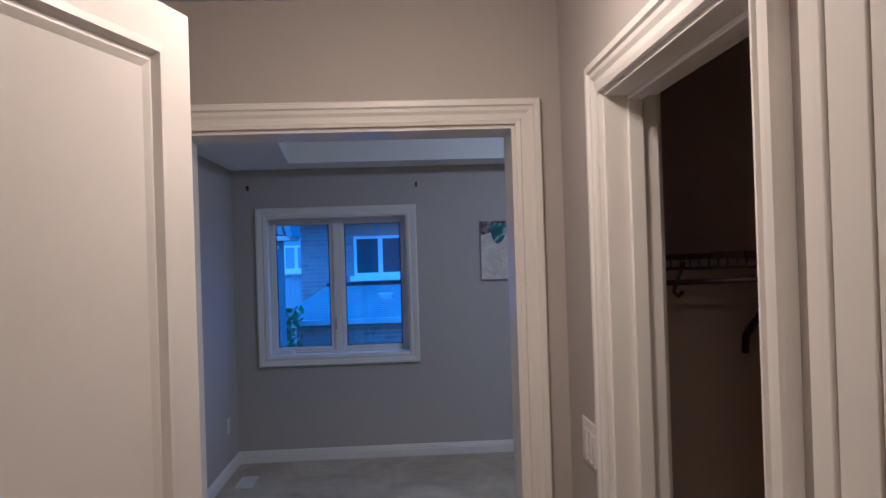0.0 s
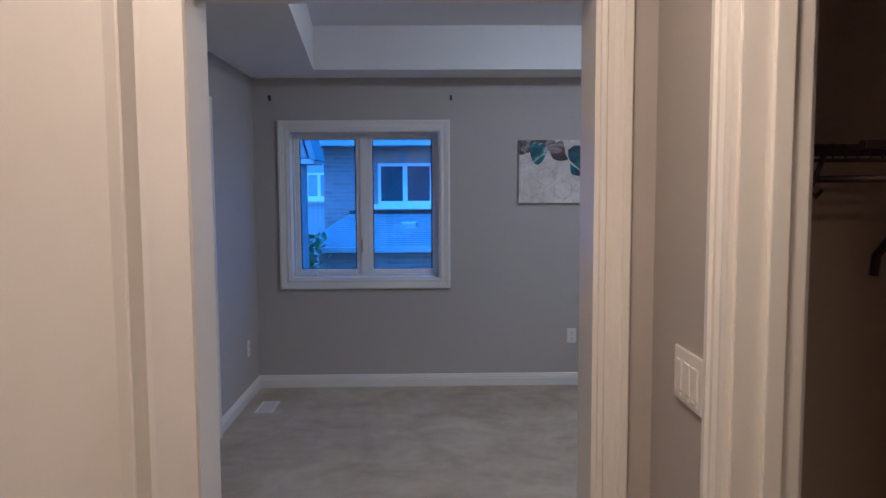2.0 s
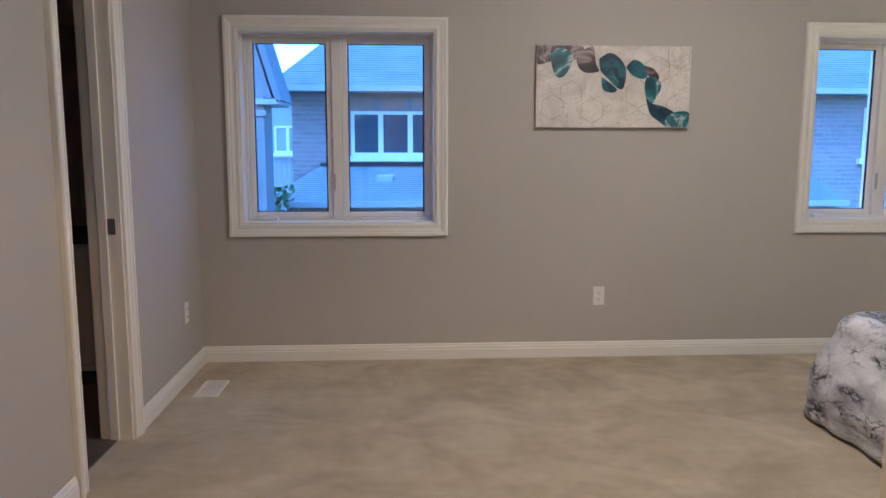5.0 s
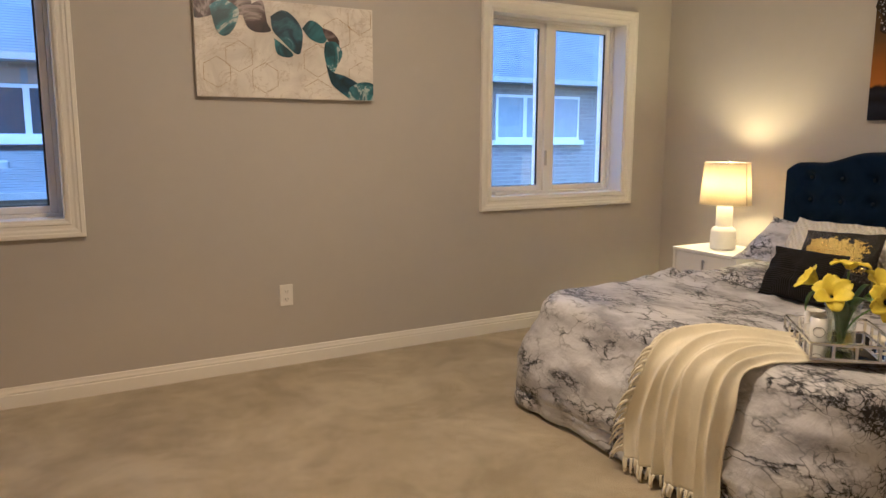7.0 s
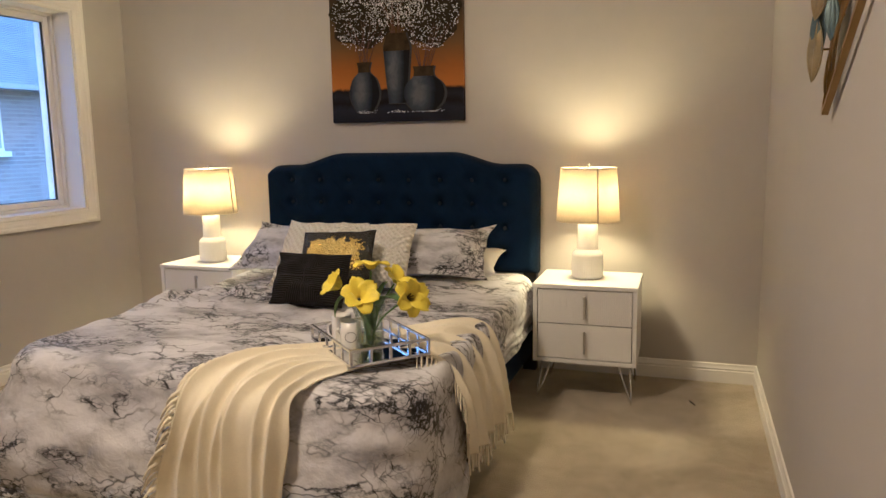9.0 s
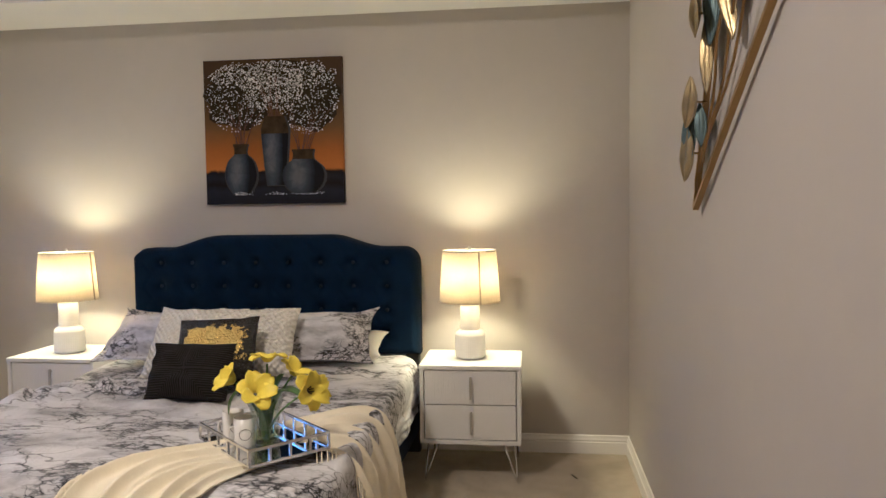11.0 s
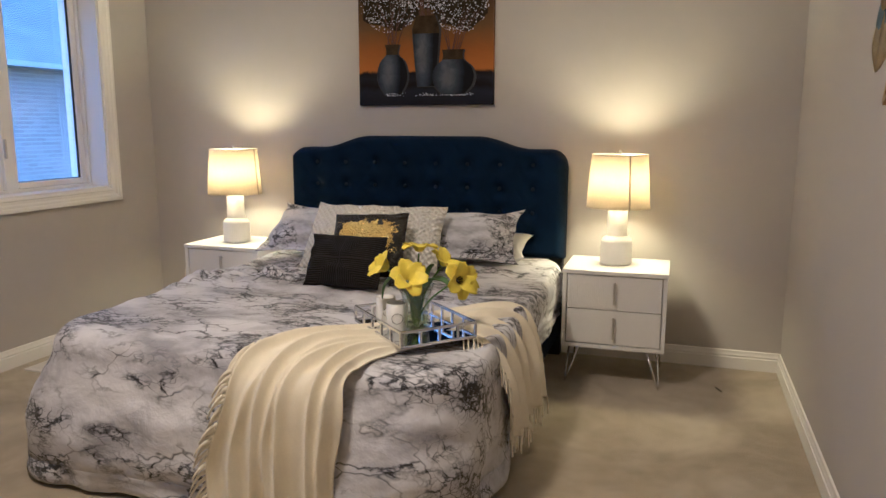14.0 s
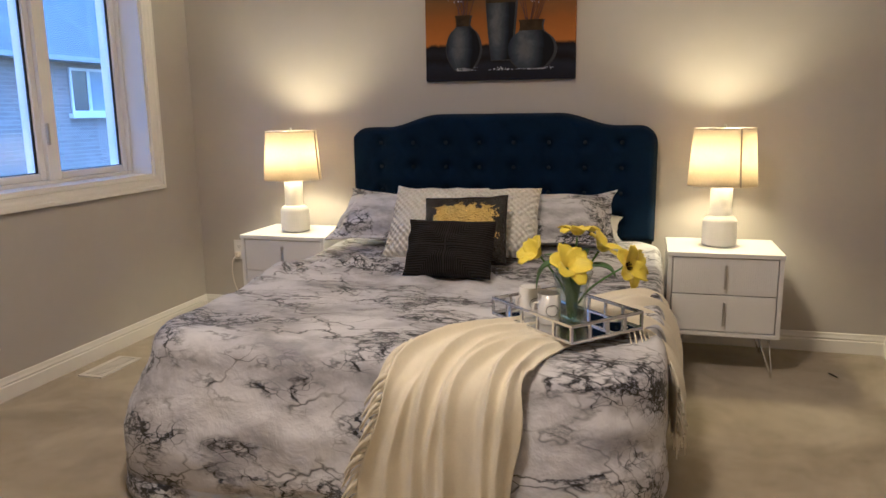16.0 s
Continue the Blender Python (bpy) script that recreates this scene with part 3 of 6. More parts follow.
headboard()
for side in (-1, 1):
    part("headboard_post", boxes((0.965, side * 0.745 - 0.035, 0, 1.02, side * 0.745 + 0.035, 0.56), bevel=0.004), BLACKWOOD, bed, "black wooden headboard post")
    part("side_rail", boxes((-0.80, side * 0.765 - 0.022, 0.13, 0.965, side * 0.765 + 0.022, 0.31), bevel=0.012), NAVY, bed, "navy linen side rail")
    part("leg", boxes((-0.05, side * 0.735 - 0.025, 0, 0.0, side * 0.735 + 0.025, 0.14), bevel=0.004), BLACKWOOD, bed)
    part("leg", boxes((-0.82, side * 0.64 - 0.025, 0, -0.77, side * 0.70 + 0.025, 0.14), bevel=0.004), BLACKWOOD, bed)
part("foot_rail", boxes((-0.85, -0.66, 0.13, -0.805, 0.66, 0.31), bevel=0.012), NAVY, bed)
part("mattress", boxes((-0.84, -0.70, 0.28, 0.955, 0.68, 0.505), bevel=0.05), MATTRESS, bed, "white mattress")


def rounded_rect(x0, y0, x1, y1, r, count):
    """Points, outward normals and running length along a rounded rectangle."""
    out = []
    segs = [("l", (x0, y1 - r), (x0, y0 + r), (-1, 0)), ("c", (x0 + r, y0 + r), 180), ("l", (x0 + r, y0), (x1 - r, y0), (0, -1)), ("c", (x1 - r, y0 + r), 270),
            ("l", (x1, y0 + r), (x1, y1 - r), (1, 0)), ("c", (x1 - r, y1 - r), 0), ("l", (x1 - r, y1), (x0 + r, y1), (0, 1)), ("c", (x0 + r, y1 - r), 90)]
    lengths = [math.dist(s[1], s[2]) if s[0] == "l" else r * math.pi / 2 for s in segs]
    total = sum(lengths)
    for k in range(count):
        d = total * k / count
        for s, ln in zip(segs, lengths):
            if d <= ln:
                break
            d -= ln
        if s[0] == "l":
            f = d / ln
            out.append(((s[1][0] + (s[2][0] - s[1][0]) * f, s[1][1] + (s[2][1] - s[1][1]) * f), s[3], total * k / count))
        else:
            a = radians(s[2] + 90 * d / ln)
            out.append(((s[1][0] + r * math.cos(a), s[1][1] + r * math.sin(a)), (math.cos(a), math.sin(a)), total * k / count))
    return out


DUVET_Z = 0.530


def duvet_top(x, y):
    """Height of the puffed top of the duvet."""
    z = DUVET_Z + 0.012 * wob(x, y, 0, 3.1) + 0.008 * wob(x, y, 5, 8.0)
    # rumpled ridge before the pillows
    ridge = math.exp(-(((x - 2.98 - 0.12 * math.sin(3 * y)) / 0.22) ** 2)) * (1 if y > 4.25 else 0.35)
    z += ridge * (0.012 + 0.046 * abs(wob(x * 1.6, y * 0.7, 2, 9.0)) + 0.018 * wob(x, y, 9, 17.0))
    z += 0.02 * max(0.0, min(1.0, (x - 3.3) / 0.3))
    # dipped under the tray, which is lowered to fit the camera's view
    z -= 0.016 * math.exp(-(((x - 2.42) / 0.26) ** 2) - ((y - 3.90) / 0.28) ** 2)
    return z


def duvet():
    count, inner, drop = 420, 46, 26
    x0, x1, y0, y1 = 2.17, 3.86, BED_Y - 0.79, BED_Y + 0.70
    rim = rounded_rect(x0, y0, x1, y1, 0.13, count)
    cx, cy = (x0 + x1) / 2, (y0 + y1) / 2
    centre = (cx, cy, duvet_top(cx, cy))
    rings = []
    for i in range(1, inner + 1):
        f = i / inner
        f = 1 - (1 - f) ** 1.15
        ring = []
        for (px, py), nrm, s in rim:
            x, y = cx + (px - cx) * f, cy + (py - cy) * f
            ring.append((x, y, duvet_top(x, y)))
        rings.append(ring)
    for i in range(1, drop + 1):
        f = i / drop
        ring = []
        for (px, py), nrm, s in rim:
            left, foot, right, head = max(0, nrm[1]), max(0, -nrm[0]), max(0, -nrm[1]), max(0, nrm[0])
            hem = 0.018
            if right > 0.5:
                hem = 0.03 + (0.30 - 0.03) * min(1, max(0, (px - 2.5) / 0.8))
            hem = hem * (1 - head) + 0.50 * head
            top = duvet_top(px, py)
            roll = 0.085
            # round over the edge, then fall
            if f < 0.3:
                a = f / 0.3 * math.pi / 2
                out, z = roll * math.sin(a) * (1 - 0.55 * right - 0.8 * head), top - roll * (1 - math.cos(a))
            else:
                g = (f - 0.3) / 0.7
                swell = math.sin(min(1.0, g / 0.72) * math.pi / 2) - 0.35 * max(0.0, (g - 0.72) / 0.28)
                out = roll * (1 - 0.55 * right - 0.8 * head) + (0.065 * left + 0.08 * foot - 0.01 * right) * swell
                z = top - roll + (hem - top + roll) * g
                fold = (0.016 * math.sin(s * 13 + 2.6 * wob(s, 0, 0, 1.7)) + 0.022 * wob(s, g * 0.9, 3, 5.0)) * g * (1 - head)
                out += fold * (0.75 if foot > 0.5 else 1.0)
                # the border kicks out where it meets the carpet
                out += 0.045 * max(0, (g - 0.88) / 0.12) * (foot + left) * (0.3 + 0.9 * abs(wob(s, 1, 1, 2.2)))
                z += 0.012 * wob(s, g, 7, 9.0) * (1 - g)
                out += (0.020 * wob(s * 1.3, g * 1.6, 11, 2.6) + 0.010 * wob(s + g * 0.8, g * 2.0, 13, 7.0)) * min(1, g * 3) * (1 - head)
            ring.append((px + nrm[0] * out, py + nrm[1] * out, max(z, 0.010 + 0.006 * (1 + math.sin(s * 37)))))
        rings.append(ring)
    t = thing("duvet", "white duvet printed with black marble veins, draped to the carpet", "duvet")

    def band(name, first, last, label):
        bm = bmesh.new()
        vs = [[bm.verts.new(p) for p in r] for r in rings[first:last + 1]]
        if first == 0:
            c = bm.verts.new(centre)
            for k in range(count):
                bm.faces.new((c, vs[0][k], vs[0][(k + 1) % count]))
        for a, b in zip(vs, vs[1:]):
            for k in range(count):
                bm.faces.new((a[k], b[k], b[(k + 1) % count], a[(k + 1) % count]))
        ob = part(name, bm, MARBLE, t, label, True)
        mod = ob.modifiers.new("thickness", "SOLIDIFY")
        mod.thickness, mod.offset = 0.012, -1

    cut = inner + drop - 4
    band("cover", 0, cut, "puffed marble-print cover")
    band("hem_border", cut, inner + drop - 1, "flat stitched hem border")


duvet()


# ---- pillows ----
def pillow_mesh(width, height, thick, flange=0.0, sag=0.0, seed=0.0, n=30, knit=0.0, pinch=0.09):
    """A filled cushion, upright in the yz plane, its face towards -x, its foot at z = 0."""
    bm = bmesh.new()
    faces = []
    for sign in (-1, 1):
        grid = []
        for i in range(n + 1):
            row = []
            for j in range(n + 1):
                u, v = 2 * i / n - 1, 2 * j / n - 1
                fu = 1 - flange * 2 / width
                fv = 1 - flange * 2 / height
                a, b = min(1, abs(u) / fu), min(1, abs(v) / fv)
                puff = max(0, (1 - a ** 2.6)) ** 0.55 * max(0, (1 - b ** 2.6)) ** 0.55
                pinch_y = 1 - (0.14 if flange else pinch) * (1 - abs(u) ** 2.5) * abs(v) ** 2
                pinch_x = 1 - (0.12 if flange else pinch) * (1 - abs(v) ** 2.5) * abs(u) ** 2
                y, z = u * width / 2 * pinch_x, height / 2 + v * height / 2 * pinch_y
                x = sign * (thick / 2 * puff * (1 - 0.25 * v) + 0.0015) + 0.014 * wob(u + seed, v, sign, 2.5) * puff
                x += 0.012 * wob(u + seed, v * 1.2, 3, 2.2) + (0.03 * flange / 0.04 * max(0, abs(u) - 0.8) * wob(u * 3 + seed, v, 8, 1.5) if flange else 0)
                y += 0.13 * pinch * wob(v * 2 + seed, 0, 6, 1.3) * abs(u)
                z += 0.13 * pinch * wob(u * 2 + seed, 3, 6, 1.3) * max(0, v)
                if knit and sign < 0:
                    x -= knit * (abs(math.sin(u * width * 75 + v * height * 75)) + abs(math.sin(u * width * 75 - v * height * 75))) * min(1, puff * 2)
                row.append(bm.verts.new((x, y, z - sag * (1 - abs(u)) * max(0, v))))
            grid.append(row)
        for i in range(n):
            for j in range(n):
                bm.faces.new((grid[i][j], grid[i + 1][j], grid[i + 1][j + 1], grid[i][j + 1]))
        faces.append(grid)
    f, b = faces
    border = [(i, 0) for i in range(n)] + [(n, j) for j in range(n)] + [(n - i, n) for i in range(n)] + [(0, n - j) for j in range(n)]
    for (i, j), (k, m) in zip(border, border[1:] + border[:1]):
        bm.faces.new((f[i][j], f[k][m], b[k][m], b[i][j]))
    return bm


def pillow(name, bm, material, label, place, tilt, turn, category="cushion", spin=0.0, group=""):
    ob = part(name, bm, material, None, "", True)
    ob.matrix_world = pose(*place) @ pose(0, 0, 0, 0, 0, turn) @ pose(0, 0, 0, spin, tilt, 0)
    return tagged(ob, label, category, group)


def knit_material():
    m, n, l, b = nodes_of("ivory_knit")
    c = n.new("ShaderNodeTexCoord")
    x = n.new("ShaderNodeSeparateXYZ")
    l.new(c.outputs["Object"], x.inputs[0])
    wander = maths(n, l, "MULTIPLY", noise_out(n, l, 14.0, 2.0), 0.012)
    a = maths(n, l, "SINE", maths(n, l, "MULTIPLY", maths(n, l, "ADD", x.outputs[1], wander), 210.0))
    d = maths(n, l, "SINE", maths(n, l, "MULTIPLY", maths(n, l, "SUBTRACT", x.outputs[2], wander), 210.0))
    weave = maths(n, l, "ADD", maths(n, l, "MULTIPLY", maths(n, l, "MULTIPLY", a, d), 0.5), 0.5)
    # weave gaps tinted darker: shade of the relief put into the colour
    l.new(ramp(n, l, weave, [(0.15, (0.72, 0.68, 0.59)), (0.6, (0.80, 0.765, 0.69))]), b.inputs["Base Color"])
    b.inputs["Roughness"].default_value = 0.9
    bumped(n, l, b, weave, 0.9, 0.012)
    return m


def ribbed_black():
    """Black cloth whose ribs meet in mitres at the middle."""
    m, n, l, b = nodes_of("black_ribbed_cloth")
    c = n.new("ShaderNodeTexCoord")
    s = n.new("ShaderNodeSeparateXYZ")
    l.new(c.outputs["Object"], s.inputs[0])
    dy = maths(n, l, "ABSOLUTE", s.outputs[1])
    dz = maths(n, l, "ABSOLUTE", maths(n, l, "SUBTRACT", s.outputs[2], 0.12))
    d = maths(n, l, "MINIMUM", dy, dz)
    rib = maths(n, l, "SINE", maths(n, l, "MULTIPLY", d, 700.0))
    l.new(ramp(n, l, maths(n, l, "ADD", maths(n, l, "MULTIPLY", rib, 0.5), 0.5), [(0.1, (0.003, 0.003, 0.003)), (0.9, (0.028, 0.024, 0.022))]), b.inputs["Base Color"])
    b.inputs["Roughness"].default_value = 0.85
    b.inputs["Specular IOR Level"].default_value = 0.2
    bumped(n, l, b, rib, 0.6, 0.004)
    return m


def sequin_material():
    """Reversible sequins: black, with a rubbed patch turned to gold."""
    m, n, l, b = nodes_of("gold_black_sequins")
    c = n.new("ShaderNodeTexCoord")
    s = n.new("ShaderNodeSeparateXYZ")
    l.new(c.outputs["Object"], s.inputs[0])
    v = n.new("ShaderNodeTexVoronoi")
    v.inputs["Scale"].default_value = 130
    l.new(c.outputs["Object"], v.inputs["Vector"])
    rag = maths(n, l, "MULTIPLY", maths(n, l, "SUBTRACT", noise_out(n, l, 30.0, 4.0, 0.7), 0.5), 0.16)
    inside_y = maths(n, l, "SUBTRACT", 0.125, maths(n, l, "ABSOLUTE", maths(n, l, "ADD", s.outputs[1], rag)))
    inside_z = maths(n, l, "SUBTRACT", 0.066, maths(n, l, "ABSOLUTE", maths(n, l, "ADD", maths(n, l, "SUBTRACT", s.outputs[2], 0.19), rag)))
    inside = maths(n, l, "MINIMUM", inside_y, inside_z)
    gold = maths(n, l, "GREATER_THAN", maths(n, l, "ADD", inside, maths(n, l, "MULTIPLY", maths(n, l, "SUBTRACT", noise_out(n, l, 120.0, 1.0), 0.5), 0.06)), 0.0)
    l.new(mixed(n, l, gold, (0.012, 0.009, 0.008), (0.80, 0.58, 0.13)), b.inputs["Base Color"])
    l.new(gold, b.inputs["Metallic"])
    b.inputs["Roughness"].default_value = 0.26
    bumped(n, l, b, v.outputs["Distance"], 0.8, 0.006)
    return m


KNIT, RIBBED, SEQUIN = knit_material(), ribbed_black(), sequin_material()
PZ = 0.545
pillow("bed_pillow", pillow_mesh(0.52, 0.27, 0.13, 0, 0, 3.0), WHITECLOTH, "plain white pillow lying under a printed sham", (3.66, 4.05, PZ + 0.04), 74, 2, "pillow", group="pillows")
pillow("pillow_sham", pillow_mesh(0.58, 0.38, 0.17, 0.04, 0.03, 1.0), MARBLE_SHAM, "marble-printed pillow sham with a flanged edge", (3.50, 4.08, PZ + 0.03), 52, 6, "pillow", group="pillows")
pillow("pillow_sham", pillow_mesh(0.62, 0.37, 0.15, 0.04, 0.02, 5.0), MARBLE_SHAM, "marble-printed pillow sham leaning back, dark underside showing", (3.46, 4.89, PZ + 0.03), 52, -8, "pillow", group="pillows")
pillow("knit_cushion", pillow_mesh(0.44, 0.37, 0.14, 0, 0, 2.0, 40, 0.004, 0.05), KNIT, "ivory cushion with a knitted basket-weave cover", (3.28, 4.60, PZ), 38, -3, group="knit cushions")
pillow("knit_cushion", pillow_mesh(0.39, 0.355, 0.14, 0, 0, 7.0, 40, 0.004, 0.05), KNIT, "ivory knitted cushion behind the sequin one", (3.32, 4.32, PZ + 0.01), 38, 4, group="knit cushions")
pillow("sequin_cushion", pillow_mesh(0.36, 0.32, 0.11, 0, 0, 4.0, pinch=0.04), SEQUIN, "black sequin cushion with a gold rubbed patch", (3.12, 4.40, PZ + 0.01), 33, 2, spin=-3)
pillow("lumbar_cushion", pillow_mesh(0.36, 0.235, 0.11, 0, 0, 9.0, pinch=0.025), RIBBED, "small black ribbed lumbar cushion", (2.93, 4.42, PZ + 0.005), 28, -5, spin=-1.5)

# ---- throw ----
LEFT = [(2.005, 4.40, 0.07), (2.005, 4.38, 0.28), (2.04, 4.33, 0.46), (2.17, 4.24, 0.553), (2.45, 4.06, 0.540), (2.78, 3.86, 0.540), (2.93, 3.67, 0.525), (2.965, 3.605, 0.40), (2.98, 3.59, 0.16)]
RIGHT = [(2.005, 3.98, 0.04), (2.005, 3.98, 0.28), (2.03, 3.97, 0.45), (2.11, 3.94, 0.515), (2.23, 3.90, 0.522), (2.33, 3.82, 0.522), (2.43, 3.71, 0.515), (2.455, 3.61, 0.40), (2.47, 3.59, 0.19)]
# folds: place across the cloth, drift along it, height, width
FOLDS = [(0.03, 0.03, 0.026, 0.040), (0.17, 0.05, 0.022, 0.045), (0.33, 0.04, 0.032, 0.055), (0.50, 0.05, 0.020, 0.035), (0.62, 0.06, 0.030, 0.050), (0.79, -0.03, 0.034, 0.055), (0.95, -0.02, 0.026, 0.040)]


def throw_point(u, v):
    a, b = spline(LEFT, u), spline(RIGHT, u)
    p = a.lerp(b, v)
    # normal from the two edge directions
    d = (spline(LEFT, u + 0.02).lerp(spline(RIGHT, u + 0.02), v) - spline(LEFT, u - 0.02).lerp(spline(RIGHT, u - 0.02), v)).normalized()
    nrm = d.cross((b - a).normalized())
    if nrm.z < -0.05 or (abs(nrm.z) <= 0.3 and nrm.dot(Vector((-1, -1, 0.3))) < 0):
        nrm = -nrm
    w = v + 0.03 * math.sin(u * 7)
    flat = 1.0 - 0.8 * math.exp(-(((u - 0.56) / 0.14) ** 2))
    fold = 0.012 * wob(w * 4, u * 5, 0, 1.0)
    for k, (v0, drift, high, wide) in enumerate(FOLDS):
        c = v0 + drift * math.sin(3.1 * u + k) + 0.05 * wob(u * 5, k * 3.7, 1, 1.0)
        h = high * (0.55 + 0.45 * math.sin(5 * u + 1.7 * k)) if k % 3 == 1 else high
        d = abs(w - c) / wide
        fold += h * (0.65 * math.exp(-d * d) + 0.45 * math.exp(-1.7 * d))
    fold += 0.006 * wob(w * 13, u * 9, 6, 1.0)
    hang = 1.0 if u < 0.35 else 0.4
    p = p + Vector((0, 0.014 * math.sin(u * 24) * hang * (abs(v - 0.5) * 2) ** 4, 0))
    return p + nrm * (0.012 + max(fold, -0.006) * 1.25 * flat)


def throw():
    t = thing("throw_blanket", "cream fleece throw with a fringed edge, draped over the bed corner", "blanket", (0, 0, 0))
    nu, nv = 110, 110
    bm = bmesh.new()
    g = [[bm.verts.new(throw_point(i / nu, j / nv)) for j in range(nv + 1)] for i in range(nu + 1)]
    for i in range(nu):
        for j in range(nv):
            bm.faces.new((g[i][j], g[i + 1][j], g[i + 1][j + 1], g[i][j + 1]))
    cloth = part("cloth", bm, CREAM, t, "", True)
    mod = cloth.modifiers.new("thickness", "SOLIDIFY")
    mod.thickness = 0.006
    rnd = random.Random(4)

    def fringe(spots, along, droop, long, wide):
        """Flat strips cut into the fleece's edge, each curling its own way."""
        b = bmesh.new()
        for p, out in spots:
            ln = long * rnd.uniform(0.75, 1.15)
            q = Vector(p)
            step = Vector(along).normalized()
            twist = rnd.uniform(-0.5, 0.5)
            lift = Vector((rnd.uniform(-1, 0.2), 0, rnd.uniform(-0.2, 0.8))) * 0.012
            rows = []
            for k in range(5):
                f = k / 4
                c = q + out * ln * f + lift * math.sin(f * 2.6) + Vector((0, 0, -ln * droop * f * f)) + step * twist * 0.02 * f
                c.z = max(c.z, 0.012)
                half = wide * 0.5 * (1 - 0.35 * f)
                turn = (step + Vector((-0.6, 0, 0.3)) * twist * f * 1.5).normalized() * half
                rows.append([b.verts.new(c + turn), b.verts.new(c - turn)])
            for r0, r1 in zip(rows, rows[1:]):
                b.faces.new((r0[0], r0[1], r1[1], r1[0]))
        ob = tagged(part("fringe", b, CREAM, t, "flat cut fleece fringe", True), kind="stuff")
        skin = ob.modifiers.new("thickness", "SOLIDIFY")
        skin.thickness = 0.004

    fringe([(throw_point(0, (k + 0.5) / 34), Vector((-0.05, 0, -1))) for k in range(34)], (0, 1, 0), 0.1, 0.06, 0.013)
    fringe([(throw_point(1, (k + 0.5) / 30), Vector((0, -0.05, -1))) for k in range(30)], (1, 0, 0), 0.1, 0.06, 0.013)
    fringe([(throw_point(0.02 + 0.44 * k / 40, 0.004), Vector((-0.25, 0.75, -0.45))) for k in range(40)], (0.3, 0, 1), 0.5, 0.062, 0.016)
    fringe([(throw_point(0.72 + 0.27 * k / 20, 0.996), Vector((-0.8, -0.3, -0.35))) for k in range(20)], (0, 0.2, 1), 0.5, 0.055, 0.015)


throw()


# ---- nightstands and lamps ----
def nightstand():
    """Origin on the floor at the middle of the back edge; front towards -x."""
    t = thing("nightstand", "white lacquered two-drawer nightstand on chrome hairpin legs", "nightstand", (0, 0, 0), group="nightstands")
    d, w, z0, z1 = 0.385, 0.475, 0.186, 0.56
    h = w / 2
    part("body", boxes((-d, -h, z0, 0, -h + 0.018, z1 - 0.02), (-d, h - 0.018, z0, 0, h, z1 - 0.02), (-d, -h + 0.018, z0, 0, h - 0.018, z0 + 0.018), (-0.012, -h + 0.018, z0 + 0.018, -0.001, h - 0.018, z1 - 0.02)), WHITE_LACQUER, t)
    part("top", boxes((-d - 0.004, -h - 0.004, z1 - 0.02, 0, h + 0.004, z1), bevel=0.003), WHITE_LACQUER, t)
    mid = (z0 + 0.018 + z1 - 0.02) / 2
    for k, (a, b) in enumerate(((z0 + 0.022, mid - 0.002), (mid + 0.002, z1 - 0.024))):
        bm = boxes((-d + 0.006, -h + 0.022, a, -d + 0.03, h - 0.022, b), bevel=0.002)
        if k:
            n = 48
            rod = mesh_of("flute", tube(bmesh.new(), [(-d + 0.0060, 0, a + 0.006), (-d + 0.0060, 0, b - 0.006)], 0.0012, 6), WHITE_LACQUER)
        dr = part("drawer", bm, WHITE_LACQUER, t, "white drawer front with fine fluting" if k else "plain white drawer front")
        if k:
            for i in range(n):
                o = new("flute", rod)
                o.parent = dr
                o.location.y = -h + 0.030 + (w - 0.060) * (i + 0.5) / n
        hy = -0.004
        part("handle", boxes((-d - 0.016, hy - 0.005, (a + b) / 2 - 0.052, -d - 0.004, hy + 0.005, (a + b) / 2 + 0.052), (-d - 0.006, hy - 0.004, (a + b) / 2 - 0.045, -d + 0.008, hy + 0.004, (a + b) / 2 - 0.036), (-d - 0.006, hy - 0.004, (a + b) / 2 + 0.036, -d + 0.008, hy + 0.004, (a + b) / 2 + 0.045), bevel=0.0015), STEEL, dr, "satin steel bar handle")
    for sx, sy in ((-d + 0.05, -h + 0.05), (-d + 0.05, h - 0.05), (-0.05, -h + 0.05), (-0.05, h - 0.05)):
        ox, oy = (-0.028 if sx < -0.2 else 0.028), (-0.03 if sy < 0 else 0.03)
        foot = (sx + ox, sy + oy, 0.006)
        part("leg", tube(bmesh.new(), [(sx + ox * 0.6, sy - oy * 1.1, z0), (sx + ox, sy + oy * 0.9, 0.012), foot, (sx + ox, sy + oy * 1.02, 0.012), (sx - ox, sy + oy * 0.6, z0)], 0.0045), CHROME, t, "", True)
    return t


ns = nightstand()
ns.matrix_world = pose(3.985, 3.352, 0, 0, 0, 0.5)
copy_thing(ns, pose(4.01, 5.487, 0, 0, 0, -0.5))


